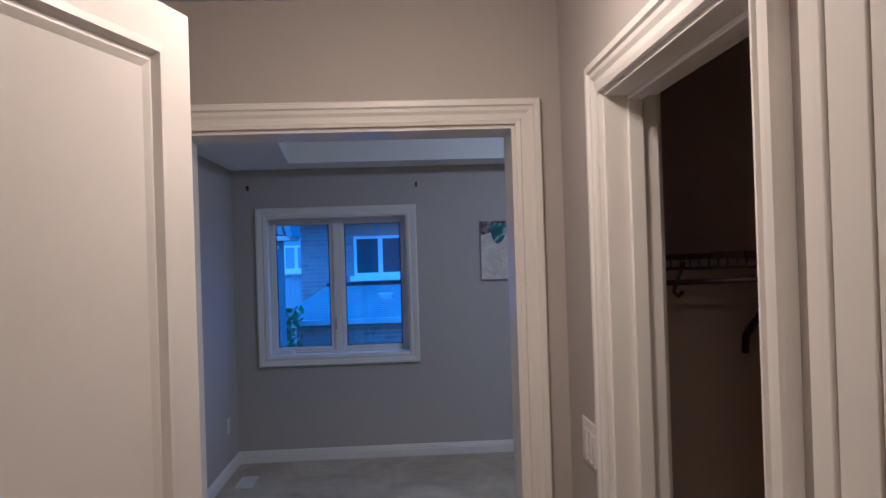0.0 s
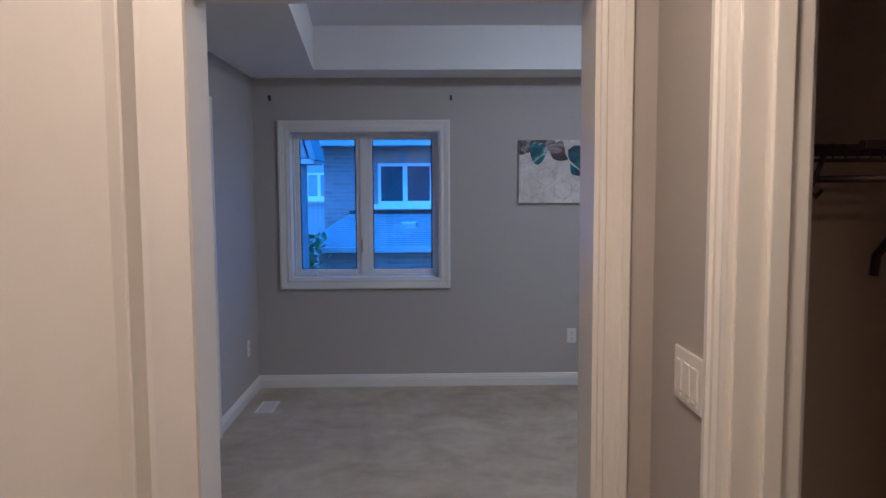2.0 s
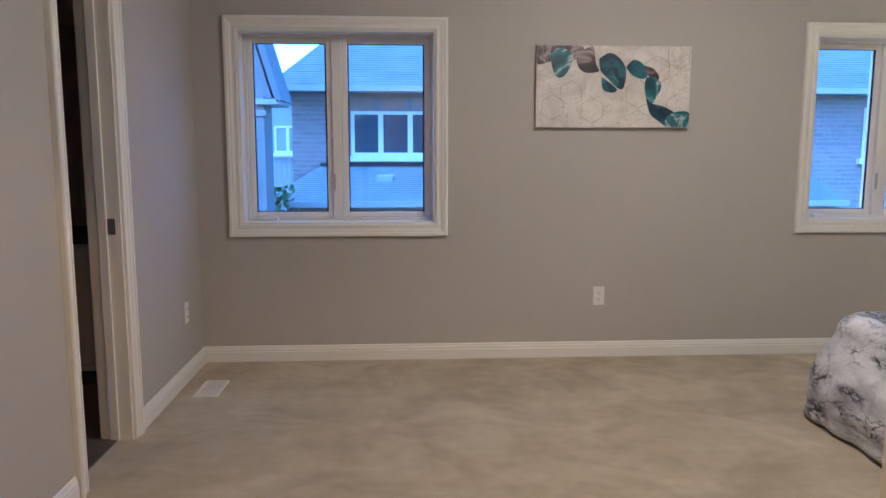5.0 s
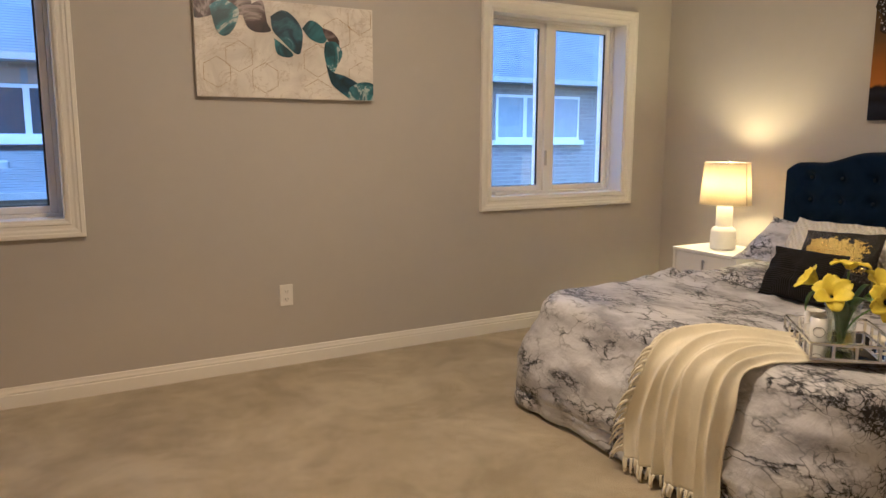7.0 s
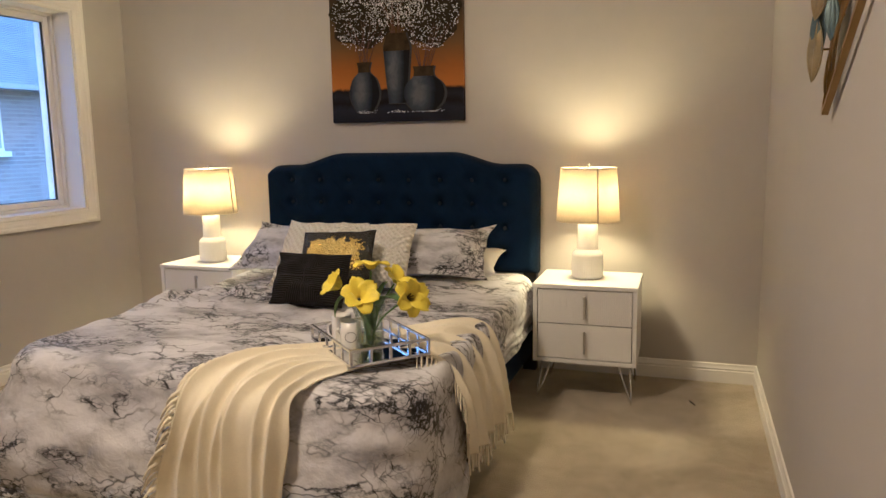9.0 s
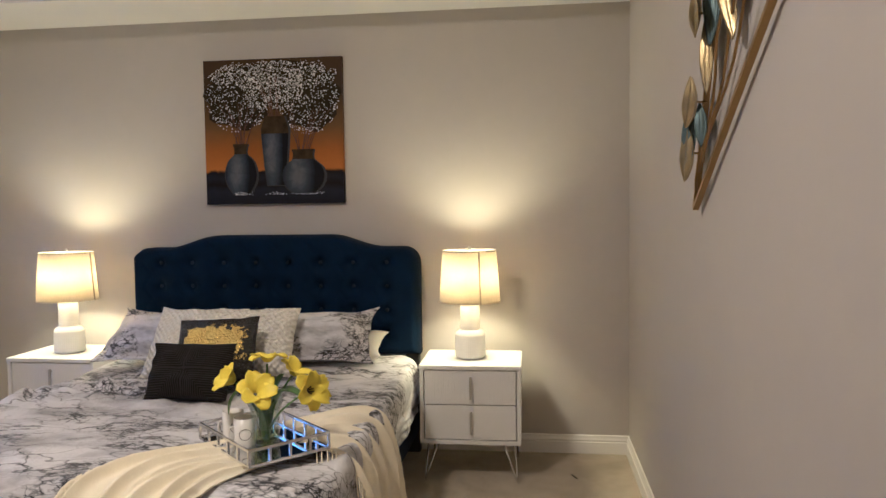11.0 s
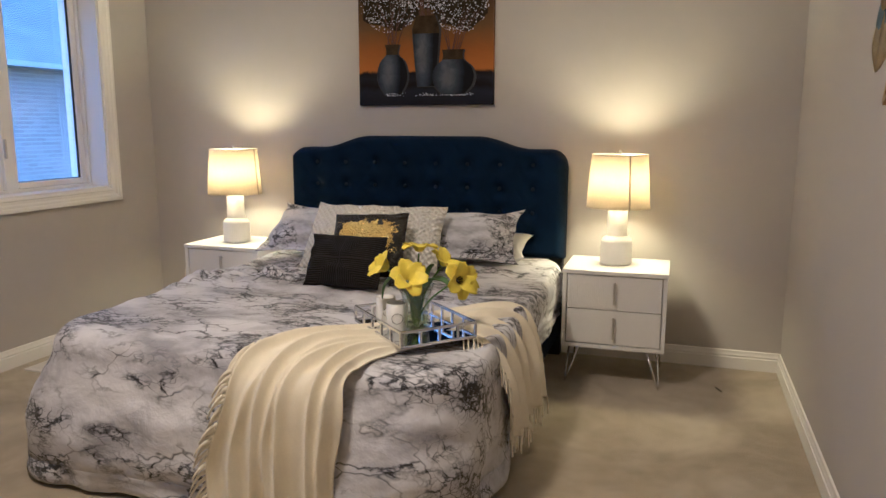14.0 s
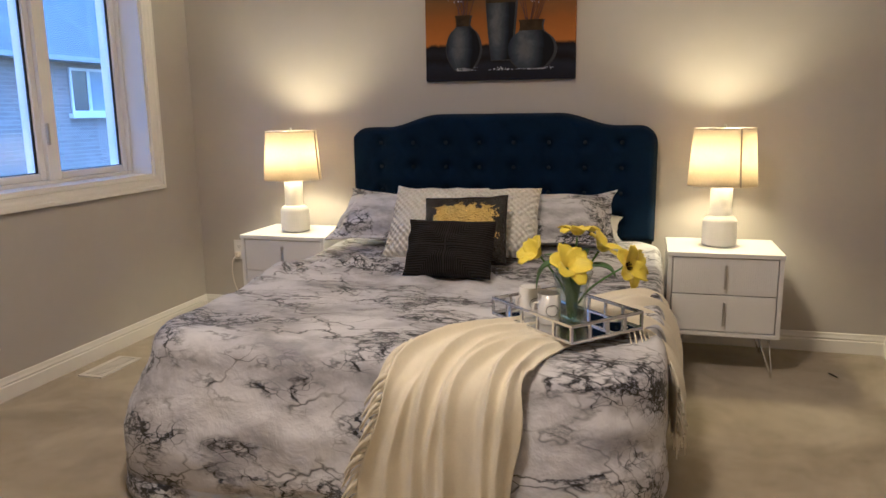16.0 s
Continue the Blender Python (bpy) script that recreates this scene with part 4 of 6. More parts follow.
def table_lamp(place, turn):
    t = thing("table_lamp", "lit white ceramic table lamp with a drum shade, on a nightstand", "lamp", place, turn, "bedside lamps")
    flute = lambda a, z: 0.0011 * math.cos(a * 44) if 0.012 < z < 0.105 else 0.0
    prof = [(0.060, 0.0), (0.068, 0.003), (0.074, 0.010), (0.074, 0.013), (0.0745, 0.05), (0.074, 0.110), (0.0735, 0.115), (0.068, 0.127), (0.057, 0.137), (0.050, 0.141)]
    bm, rings = lathe(prof, 132, ripple=flute)
    cap(bm, rings[0], True)
    cap(bm, rings[-1])
    part("base", bm, PLASTER, t, "fluted white ceramic base", True)
    bm, rings = lathe([(0.049, 0.133), (0.049, 0.14), (0.0475, 0.262), (0.044, 0.268), (0.02, 0.27)], 48)
    cap(bm, rings[0], True)
    cap(bm, rings[-1])
    part("neck", bm, PLASTER, t, "smooth white ceramic neck", True)
    bm, rings = lathe([(0.150, 0.276), (0.131, 0.530)], 64)
    bm2, r2 = lathe([(0.1485, 0.276), (0.1295, 0.530)], 64, bm)
    for i in (0, 1):
        for k in range(64):
            bm.faces.new((rings[i][k], rings[i][(k + 1) % 64], r2[i][(k + 1) % 64], r2[i][k]))
    shade = part("shade", bm, SHADE, t, "off-white linen drum shade", True)
    seam = bmesh.new()
    a0 = radians(205)
    tube(seam, [(0.1512 * math.cos(a0), 0.1512 * math.sin(a0), 0.277), (0.1322 * math.cos(a0), 0.1322 * math.sin(a0), 0.529)], 0.0038, 6)
    part("seam", seam, SEAM, shade, "grey shade seam")
    for z, r in ((0.279, 0.1505), (0.528, 0.1316)):
        b, rg = lathe([(r, z - 0.003), (r + 0.001, z), (r, z + 0.003), (r - 0.003, z), (r, z - 0.003)], 64)
        part("trim_band", b, SHADE, shade, "", True)
    bm = bmesh.new()
    for k in range(3):
        a = radians(120 * k + 30)
        tube(bm, [(0, 0, 0.532), (0.128 * math.cos(a), 0.128 * math.sin(a), 0.526)], 0.002, 6)
    part("spider", bm, STEEL, t, "steel shade spider", True)
    part("socket", tube(bmesh.new(), [(0, 0, 0.27), (0, 0, 0.30)], 0.010), STEEL, t, "", True)
    part("finial", tube(bmesh.new(), [(0, 0, 0.52), (0, 0, 0.548)], 0.006), STEEL, t, "steel finial", True)
    x, y, z = place
    point_lamp("bulb", (x, y, z + 0.415), 4.4, 0.05, WARM)
    return t


table_lamp((3.80, 3.362, 0.56), 0)
table_lamp((3.80, 5.497, 0.56), 66)

# ---- outside ----
structure("ground", boxes((-120, 6.6, -3.4, 140, 200, -3.2)), LAWN, "dim evening yard ground", "ground")


def shingle_slope(name, p0, p1, p2, p3, courses, parent, label=""):
    """A roof slope of overlapping shingle courses; p0-p1 is the eave, p3-p2 the top."""
    bm = bmesh.new()
    p0, p1, p2, p3 = (Vector(p) for p in (p0, p1, p2, p3))
    up = (p1 - p0).cross(p3 - p0).normalized()
    if up.z < 0:
        up = -up
    for k in range(courses):
        f, g = k / courses, (k + 1) / courses
        a, b, c, d = p0.lerp(p3, f), p1.lerp(p2, f), p1.lerp(p2, g), p0.lerp(p3, g)
        vs = [bm.verts.new(v) for v in (a + up * 0.007, b + up * 0.007, c, d, a - up * 0.003, b - up * 0.003)]
        bm.faces.new(vs[:4])
        bm.faces.new((vs[0], vs[4], vs[5], vs[1]))
    return part(name, bm, FAR_ROOF, parent, label)


def far_window(parent, x0, z0, x1, z1, y, panes, blinds=()):
    w = part("window", boxes((x0, y - 0.05, z0, x1, y - 0.01, z0 + 0.07), (x0, y - 0.05, z1 - 0.07, x1, y - 0.01, z1), *[(x0 + (x1 - x0) * k / panes - 0.055 * (0 < k), y - 0.05, z0 + 0.07, x0 + (x1 - x0) * k / panes + (0.07 if k == 0 else 0.055) - (0.07 if k == panes else 0), y - 0.01, z1 - 0.07) for k in range(panes + 1)]), FASCIA, parent, "white framed window")
    for k in range(panes):
        a, b = x0 + (x1 - x0) * k / panes + 0.03, x0 + (x1 - x0) * (k + 1) / panes - 0.03
        part("pane", boxes((a, y - 0.03, z0 + 0.06, b, y - 0.015, z1 - 0.06)), BLIND if k in blinds else DARKPANE, w)
    part("sill", boxes((x0 - 0.1, y - 0.14, z0 - 0.12, x1 + 0.1, y - 0.005, z0)), FASCIA, w)


HY = 18.0
house = thing("brick_house", "two-storey brick neighbour house with a shingled roof in blue dusk", "house", (0, 0, 0))
part("wall", boxes((-2.3, HY, -3.2, 30, HY + 9, 2.55)), FARBRICK, house, "brown brick wall")
shingle_slope("roof", (-2.75, HY - 0.45, 2.62), (30, HY - 0.45, 2.62), (30, HY + 4.5, 6.2), (0.6, HY + 4.5, 6.2), 62, house, "grey asphalt shingle roof")
shingle_slope("roof", (-2.75, HY + 9.4, 2.62), (-2.75, HY - 0.45, 2.62), (0.6, HY + 4.5, 6.2), (0.6, HY + 4.6, 6.2), 34, house)
part("soffit", boxes((-2.75, HY - 0.44, 2.52, 30, HY + 0.02, 2.56)), GUTTER, house)
part("gutter", boxes((-2.8, HY - 0.55, 2.52, 30, HY - 0.44, 2.64)), GUTTER, house, "pale metal gutter")
far_window(house, -1.02, 1.17, 0.90, 2.13, HY, 3)
part("string_course", boxes((-1.3, HY - 0.04, 2.14, 1.3, HY - 0.003, 2.42)), TRANSOM, house, "weathered brown board above the window")
for x in (-0.45, 0.25):
    part("batten", boxes((x - 0.06, HY - 0.06, 2.15, x + 0.06, HY - 0.041, 2.41)), SIDING, house)
far_window(house, 10.5, 1.12, 13.2, 2.26, HY, 3, (0, 1, 2))
far_window(house, 16.0, 1.25, 17.3, 2.4, HY, 2, (1,))
far_window(house, 5.2, 1.17, 6.6, 2.2, HY, 2)
shingle_slope("lower_roof", (-2.6, HY - 2.0, 0.31), (9.0, HY - 2.0, 0.31), (9.0, HY - 0.01, 0.95), (-1.7, HY - 0.01, 0.95), 18, house, "shingled lower roof")
part("lower_wall", boxes((-2.2, HY - 1.7, -3.2, 9.0, HY - 0.01, 0.31)), FARBRICK, house)
part("lower_gutter", boxes((-2.65, HY - 2.1, 0.20, 9.0, HY - 2.0, 0.31)), GUTTER, house)
part("flashing", boxes((-1.7, HY - 0.06, 0.93, 9.0, HY - 0.004, 1.02)), DARKSLOT, house)
part("roof_vent", boxes((-0.45, HY - 0.95, 0.62, -0.1, HY - 0.6, 0.78), bevel=0.03), GUTTER, house, "metal roof vent")

house2 = thing("siding_house", "grey-sided neighbour house with a dark eave close by", "house", (0, 0, 0))
part("wall", boxes((-9, 13.0, -3.2, -1.98, 13.7, 2.1)), SIDING, house2, "grey horizontal siding")
for z in (0.4, 0.75, 1.1, 1.45):
    part("siding_board", boxes((-9, 12.985, z, -1.975, 13.0, z + 0.33)), SIDING, house2)
part("belt", boxes((-9, 12.96, 1.80, -1.95, 13.0, 1.88)), GUTTER, house2, "pale belt board")
bm = bmesh.new()
pts = ((-1.86, 2.06), (-2.12, 2.95), (-2.75, 4.9), (-9.0, 4.9), (-9.0, 2.06))
for y in (13.02, 13.7):
    bm.faces.new([bm.verts.new((x, y, z)) for x, z in pts])
part("gable", bm, SIDING, house2)
bm = bmesh.new()
rake = [(-1.78, 2.02), (-2.06, 2.96), (-2.70, 4.92)]
rows = [[bm.verts.new((x + dx, y, z)) for dx, y in ((0, 12.8), (0.10, 12.8), (0.10, 13.9), (0, 13.9))] for x, z in rake]
for a, b in zip(rows, rows[1:]):
    for k in range(4):
        bm.faces.new((a[k], a[(k + 1) % 4], b[(k + 1) % 4], b[k]))
bm.faces.new(rows[0])
bm.faces.new(rows[-1])
part("rake_board", bm, FAR_ROOF, house2, "dark roof edge")
part("eave_return", boxes((-2.1, 12.85, 1.96, -1.72, 13.8, 2.04)), GUTTER, house2)
far_window(house2, -2.62, 0.9, -2.3, 1.6, 12.99, 1)

house3 = thing("gabled_house", "pale gabled house further down the street", "house", (0, 0, 0))
part("wall", boxes((-9, 27, -3.2, -2.2, 34, 2.25)), BLIND, house3)
bm = bmesh.new()
for y in (27.02, 33.9):
    bm.faces.new([bm.verts.new((x, y, z)) for x, z in ((-2.2, 2.24), (-4.8, 3.85), (-7.4, 2.24))])
part("gable", bm, BLIND, house3)
shingle_slope("roof", (-1.9, 34, 2.12), (-1.9, 26.7, 2.12), (-4.8, 26.7, 3.95), (-4.8, 34, 3.95), 18, house3)
shingle_slope("roof", (-7.7, 26.7, 2.12), (-7.7, 34, 2.12), (-4.8, 34, 3.95), (-4.8, 26.7, 3.95), 18, house3)
far_window(house3, -4.2, 1.2, -3.3, 2.1, 27, 2, (0, 1))
rail_bm = boxes((-4.6, 25.9, 1.05, -2.4, 25.95, 1.1))
for k in range(14):
    box(rail_bm, -4.6 + k * 0.168, 25.91, 0.3, -4.57 + k * 0.168, 25.94, 1.06)
part("balcony", rail_bm, GUTTER, house3, "dark balcony railing")


def shrub(place, size, seed):
    t = thing("shrub", "leafy green shrub between the houses", "shrub", place)
    rnd = random.Random(seed)
    part("trunk", tube(bmesh.new(), [(0, 0, 0), (0.05, 0, size * 0.5), (0.0, 0.05, size * 0.9)], lambda f: 0.06 * (1 - 0.7 * f)), BLACKWOOD, t)
    bm = bmesh.new()
    for _ in range(420):
        c = Vector((rnd.gauss(0, 0.17), rnd.gauss(0, 0.17), rnd.uniform(0.35, 1.02) * size))
        a = Vector((rnd.uniform(-1, 1), rnd.uniform(-1, 1), rnd.uniform(-1, 1))).normalized()
        b = a.orthogonal().normalized()
        s = rnd.uniform(0.05, 0.11)
        bm.faces.new([bm.verts.new(c + d) for d in (a * s, b * s * 0.6, -a * s, -b * s * 0.6)])
    part("crown", bm, SHRUB, t)


shrub((-2.2, 15.4, -3.2), 3.75, 2)

# ---- bathroom glimpsed through its door ----
BX = -3.0
structure("floor_bath", boxes((BX, 3.6, 0.0, W - 0.065, 6.3, 0.006)), BATHTILE, "dark bathroom floor tile", "floor")
structure("wall_bath", boxes((BX - 0.1, 3.5, -0.1, BX, 6.5, 2.6), (BX, 3.5, -0.1, W - 0.13, 3.6, 2.6), (BX, 6.31, -0.1, W - 0.13, 6.45, 2.6)), SHADED_WALL, "bathroom walls in the same shade-darkened paint colour", "wall")
structure("ceiling_bath", boxes((BX - 0.1, 3.5, 2.45, W - 0.13, 6.5, 2.55)), CEIL, "bathroom ceiling", "ceiling")
van = thing("bathroom_vanity", "white bathroom vanity with a dark counter, in an unlit room", "vanity", (-2.2, 6.31, 0))
part("body", boxes((-0.75, -0.52, 0.10, 0.75, 0, 0.80)), BATHCAB, van, "white cabinet body")
part("toe_kick", boxes((-0.72, -0.46, 0.006, 0.72, 0, 0.10)), DARKSLOT, van)
for k in range(3):
    dr = part("door", boxes((-0.74 + k * 0.495, -0.54, 0.14, -0.26 + k * 0.495, -0.52, 0.77), bevel=0.004), BATHCAB, van, "white shaker door")
    part("handle", tube(bmesh.new(), [(-0.30 + k * 0.495, -0.56, 0.6), (-0.30 + k * 0.495, -0.56, 0.72)], 0.005), STEEL, dr)
part("counter", boxes((-0.77, -0.56, 0.80, 0.77, 0, 0.84), bevel=0.004), STONE_TOP, van, "dark stone counter")
bm = tube(bmesh.new(), [(0.0, -0.12, 0.84), (0.0, -0.12, 1.0), (0.0, -0.18, 1.06), (0.0, -0.26, 1.03)], 0.011)
part("faucet", bm, CHROME, van, "chrome faucet", True)
mir = thing("bathroom_mirror", "frameless wall mirror above the vanity", "mirror", (-2.2, 6.31, 0))
part("glass", boxes((-0.72, -0.012, 0.95, 0.72, -0.003, 2.0)), MIRROR, mir)


# ---- closet ----
def wire_shelf():
    t = thing("wire_shelf", "dark bronze wire closet shelf with a hanging rod", "shelf", (0, 0, 0))
    z, x0, x1 = 1.628, HE + 0.125, 1.995
    y0, y1 = 2.075, HALL_N - 0.024
    bm = bmesh.new()
    for y in (y0, (y0 + y1) / 2, y1):
        tube(bm, [(x0, y, z), (x1, y, z)], 0.0055, 6)
    tube(bm, [(x0, y0, z - 0.026), (x1, y0, z - 0.026)], 0.004, 6)
    n = 48
    for k in range(n):
        x = x0 + (x1 - x0) * k / (n - 1)
        tube(bm, [(x, y0, z - 0.026), (x, y0, z + 0.005), (x, y1, z + 0.005)], 0.0022, 4)
    part("deck", bm, BRONZE, t, "dark wire deck")
    part("rod", tube(bmesh.new(), [(x0, y0 + 0.015, z - 0.062), (x1, y0 + 0.015, z - 0.062)], 0.007, 10), BRONZE, t, "dark hanging rod", True)
    for x in (0.92, 1.18, 1.50, 1.80):
        part("hook", tube(bmesh.new(), [(x + 0.03, y0, z - 0.01), (x + 0.012, y0 - 0.005, z - 0.045), (x, y0 + 0.0, z - 0.085), (x + 0.014, y0 + 0.005, z - 0.098), (x + 0.028, y0 + 0.008, z - 0.085)], 0.005, 6), BRONZE, t, "", True)
    part("clip", boxes((1.02, y0 - 0.012, z - 0.004, 1.10, y0 + 0.012, z + 0.014), bevel=0.003), BRONZE, t)
    for x in (1.24, 1.75):
        part("brace", tube(bmesh.new(), [(x, y0 + 0.02, z - 0.02), (x, y1 - 0.012, z - 0.24), (x, y1 - 0.004, z - 0.29)], 0.011, 8), BRONZE, t, "dark diagonal shelf brace", True)


wire_shelf()

# ---- entry door leaf ----
def door_leaf():
    t = thing("entry_door", "white moulded two-panel door standing open", "door", (-0.325, 0.715, 0), -16.4)
    # leaf runs along +y from the hinge, thickness along -x
    part("slab", boxes((-0.035, 0, 0.012, 0, 0.795, 2.063), bevel=0.002), DOORPAINT, t)
    for z0, z1 in ((1.02, 1.995), (0.20, 0.90)):
        bm = bmesh.new()
        prof = [(0.0, 0.001), (0.006, 0.012), (0.018, 0.014), (0.026, 0.003), (0.034, 0.006), (0.046, 0.0015)]
        rings = []
        for o, p in prof:
            rings.append([bm.verts.new((p, a, b)) for a, b in ((0.085 + o, z0 + o), (0.712 - o, z0 + o), (0.712 - o, z1 - o), (0.085 + o, z1 - o))])
        for a, b in zip(rings, rings[1:]):
            for k in range(4):
                bm.faces.new((a[k], a[(k + 1) % 4], b[(k + 1) % 4], b[k]))
        bm.faces.new(rings[-1])
        part("panel", bm, DOORPAINT, t, "moulded raised panel")


door_leaf()


# ---- switches and outlets ----
def plate(name, label, category, width, m, toggles=0):
    t = tagged(new(name), label, category)
    t.matrix_world = m
    part("cover", boxes((-width / 2, -0.007, -0.0585, width / 2, 0, 0.0585), bevel=0.003), PLATE, t)
    for k in range(toggles):
        x = (k - (toggles - 1) / 2) * 0.046
        part("rocker", boxes((x - 0.0165, -0.0105, -0.033, x + 0.0165, -0.0065, 0.033), bevel=0.0015), PLATE, t)
        part("slider", boxes((x - 0.014, -0.011, -0.047, x + 0.014, -0.007, -0.037), bevel=0.001), VENTM, t)
    if not toggles:
        for z in (-0.021, 0.021):
            s = part("socket", boxes((-0.017, -0.0095, z - 0.014, 0.017, -0.0065, z + 0.014), bevel=0.002), PLATE, t)
            part("slot", boxes((-0.008, -0.0101, z - 0.003, -0.0055, -0.009, z + 0.006), (0.0055, -0.0101, z - 0.003, 0.008, -0.009, z + 0.006), (-0.002, -0.0101, z - 0.010, 0.002, -0.009, z - 0.006)), DARKSLOT, s)
    return t


plate("light_switch", "white three-gang rocker switch plate beside the closet frame", "switch", 0.163, pose(HE, 2.14, 1.15, 0, 0, -90), 3)
plate("wall_outlet", "white duplex wall outlet below the painting", "outlet", 0.072, pose(1.285, N, 0.39))
plate("wall_outlet", "white duplex wall outlet with a lamp cord", "outlet", 0.072, pose(E, 6.02, 0.385, 0, 0, -90))
plate("wall_outlet", "white duplex wall outlet near the corner", "outlet", 0.072, pose(W, 5.93, 0.385, 0, 0, 90))
cord = thing("lamp_cord", "pale lamp cord hanging from the wall outlet", "cord", (E, 6.02, 0.3))
part("plug", boxes((-0.045, -0.012, 0.045, -0.011, 0.012, 0.075), bevel=0.004), CORD, cord)
part("cable", tube(bmesh.new(), [tuple(spline([(-0.045, 0, 0.06), (-0.075, 0.01, 0.02), (-0.06, 0.02, -0.08), (-0.04, 0.0, -0.18), (-0.06, -0.05, -0.27), (-0.04, -0.25, -0.29)], k / 24)) for k in range(25)], 0.003, 6), CORD, cord, "", True)


# ---- floor vents ----
def floor_vent(x, y, turn, label):
    t = thing("floor_vent", label, "vent", (x, y, 0), turn, "floor registers")
    part("frame", boxes((-0.065, -0.14, 0, 0.065, -0.122, 0.008), (-0.065, 0.122, 0, 0.065, 0.14, 0.008), (-0.065, -0.122, 0, -0.045, 0.122, 0.008), (0.045, -0.122, 0, 0.065, 0.122, 0.008), bevel=0.002), VENTM, t)
    part("backing", boxes((-0.045, -0.122, 0.0, 0.045, 0.122, 0.002)), DARKSLOT, t)
    for k in range(16):
        y0 = -0.118 + k * 0.0153
        part("slat", boxes((-0.045, y0, 0.002, 0.045, y0 + 0.010, 0.006)), VENTM, t)


floor_vent(-0.985, 5.74, 0, "off-white metal floor register in the carpet by the wall")
floor_vent(3.05, 6.12, 90, "off-white metal floor register under the window")

bit = thing("carpet_scrap", "small dark scrap lying on the carpet", "scrap", (3.72, 2.86, 0.0), 25)
part("scrap", tube(bmesh.new(), [(-0.025, 0, 0.004), (0.0, 0.004, 0.007), (0.03, 0.0, 0.004)], 0.0035, 6), BLACKINK, bit)

# curtain rod brackets left on the wall
for x in (-1.03, 0.345):
    b = thing("curtain_bracket", "small dark leftover curtain rod bracket", "bracket", (x, N, 2.235), group="curtain brackets")
    part("plate", boxes((-0.008, -0.004, -0.02, 0.008, 0, 0.02), bevel=0.001), BRONZE, b)
    part("arm", tube(bmesh.new(), [(0, -0.003, 0.0), (0, -0.05, 0.0), (0, -0.055, 0.015)], 0.004, 6), BRONZE, b)


# ---- painting with vases ----
def outline(bm, points, y, depth=0.0015):
    """A flat shape, its face towards -y."""
    f = [bm.verts.new((x, y - depth, z)) for x, z in points]
    b = [bm.verts.new((x, y, z)) for x, z in points]
    bm.faces.new(f)
    for k in range(len(points)):
        bm.faces.new((f[k], f[(k + 1) % len(points)], b[(k + 1) % len(points)], b[k]))
    return bm


def vase_ground():
    m, n, l, b = nodes_of("painted_ground")
    c = n.new("ShaderNodeTexCoord")
    s = n.new("ShaderNodeSeparateXYZ")
    l.new(c.outputs["Object"], s.inputs[0])
    stroke = noise_out(n, l, 9.0, 5.0, 0.65, distortion=1.0)
    h = maths(n, l, "ADD", s.outputs[2], maths(n, l, "MULTIPLY", maths(n, l, "SUBTRACT", stroke, 0.5), 0.06))
    col = ramp(n, l, maths(n, l, "MULTIPLY", h, 1.25), [(0.0, (0.006, 0.008, 0.018)), (0.09, (0.014, 0.018, 0.032)), (0.13, (0.004, 0.004, 0.008)), (0.18, (0.012, 0.014, 0.022)), (0.215, (0.006, 0.006, 0.01)), (0.232, (0.40, 0.14, 0.012)), (0.36, (0.28, 0.10, 0.010)), (0.52, (0.12, 0.065, 0.022)), (0.75, (0.045, 0.030, 0.020)), (0.98, (0.055, 0.032, 0.018))])
    l.new(mixed(n, l, maths(n, l, "MULTIPLY", stroke, 0.08), col, (0.10, 0.06, 0.03)), b.inputs["Base Color"])
    b.inputs["Roughness"].default_value = 0.6
    b.inputs["Specular IOR Level"].default_value = 0.12
    bumped(n, l, b, noise_out(n, l, 60.0, 4.0, 0.6), 0.3, 0.003)
    return m


def vase_paint():
    """Grey-blue brushwork, painted lighter towards one flank of each vase."""
    m, n, l, b = nodes_of("painted_vase")
    c = n.new("ShaderNodeTexCoord")
    s = n.new("ShaderNodeSeparateXYZ")
    l.new(c.outputs["Generated"], s.inputs[0])
    brush = noise_out(n, l, 14.0, 5.0, 0.65, distortion=0.8)
    dx = maths(n, l, "MULTIPLY", maths(n, l, "SUBTRACT", s.outputs[0], 0.36), 2.3)
    dz = maths(n, l, "MULTIPLY", maths(n, l, "SUBTRACT", s.outputs[2], 0.46), 1.3)
    d = maths(n, l, "ADD", maths(n, l, "MULTIPLY", dx, dx), maths(n, l, "MULTIPLY", dz, dz))
    d = maths(n, l, "ADD", d, maths(n, l, "MULTIPLY", maths(n, l, "SUBTRACT", brush, 0.5), 0.7))
    l.new(ramp(n, l, d, [(0.0, (0.115, 0.12, 0.13)), (0.25, (0.05, 0.06, 0.08)), (0.65, (0.018, 0.024, 0.038)), (1.0, (0.006, 0.007, 0.011))]), b.inputs["Base Color"])
    b.inputs["Roughness"].default_value = 0.6
    b.inputs["Specular IOR Level"].default_value = 0.12
    bumped(n, l, b, brush, 0.3, 0.003)
    return m


PAINTED_GROUND, PAINTED_VASE = vase_ground(), vase_paint()
PAINTED_NECK = mat("painted_vase_neck", (0.04, 0.026, 0.012), 0.6, 0.7, 22.0, spec=0.12)
PAINTED_TWIG = mat("painted_twig", (0.09, 0.03, 0.015), 0.6, 0.3, 30.0)
PAINTED_BLOOM = mat("painted_blossom", (0.68, 0.67, 0.65), 0.6, 0.35, 40.0)
PAINTED_FOLIAGE = mat("painted_shadow_foliage", (0.024, 0.019, 0.014), 0.7, 0.5, 25.0, spec=0.1)


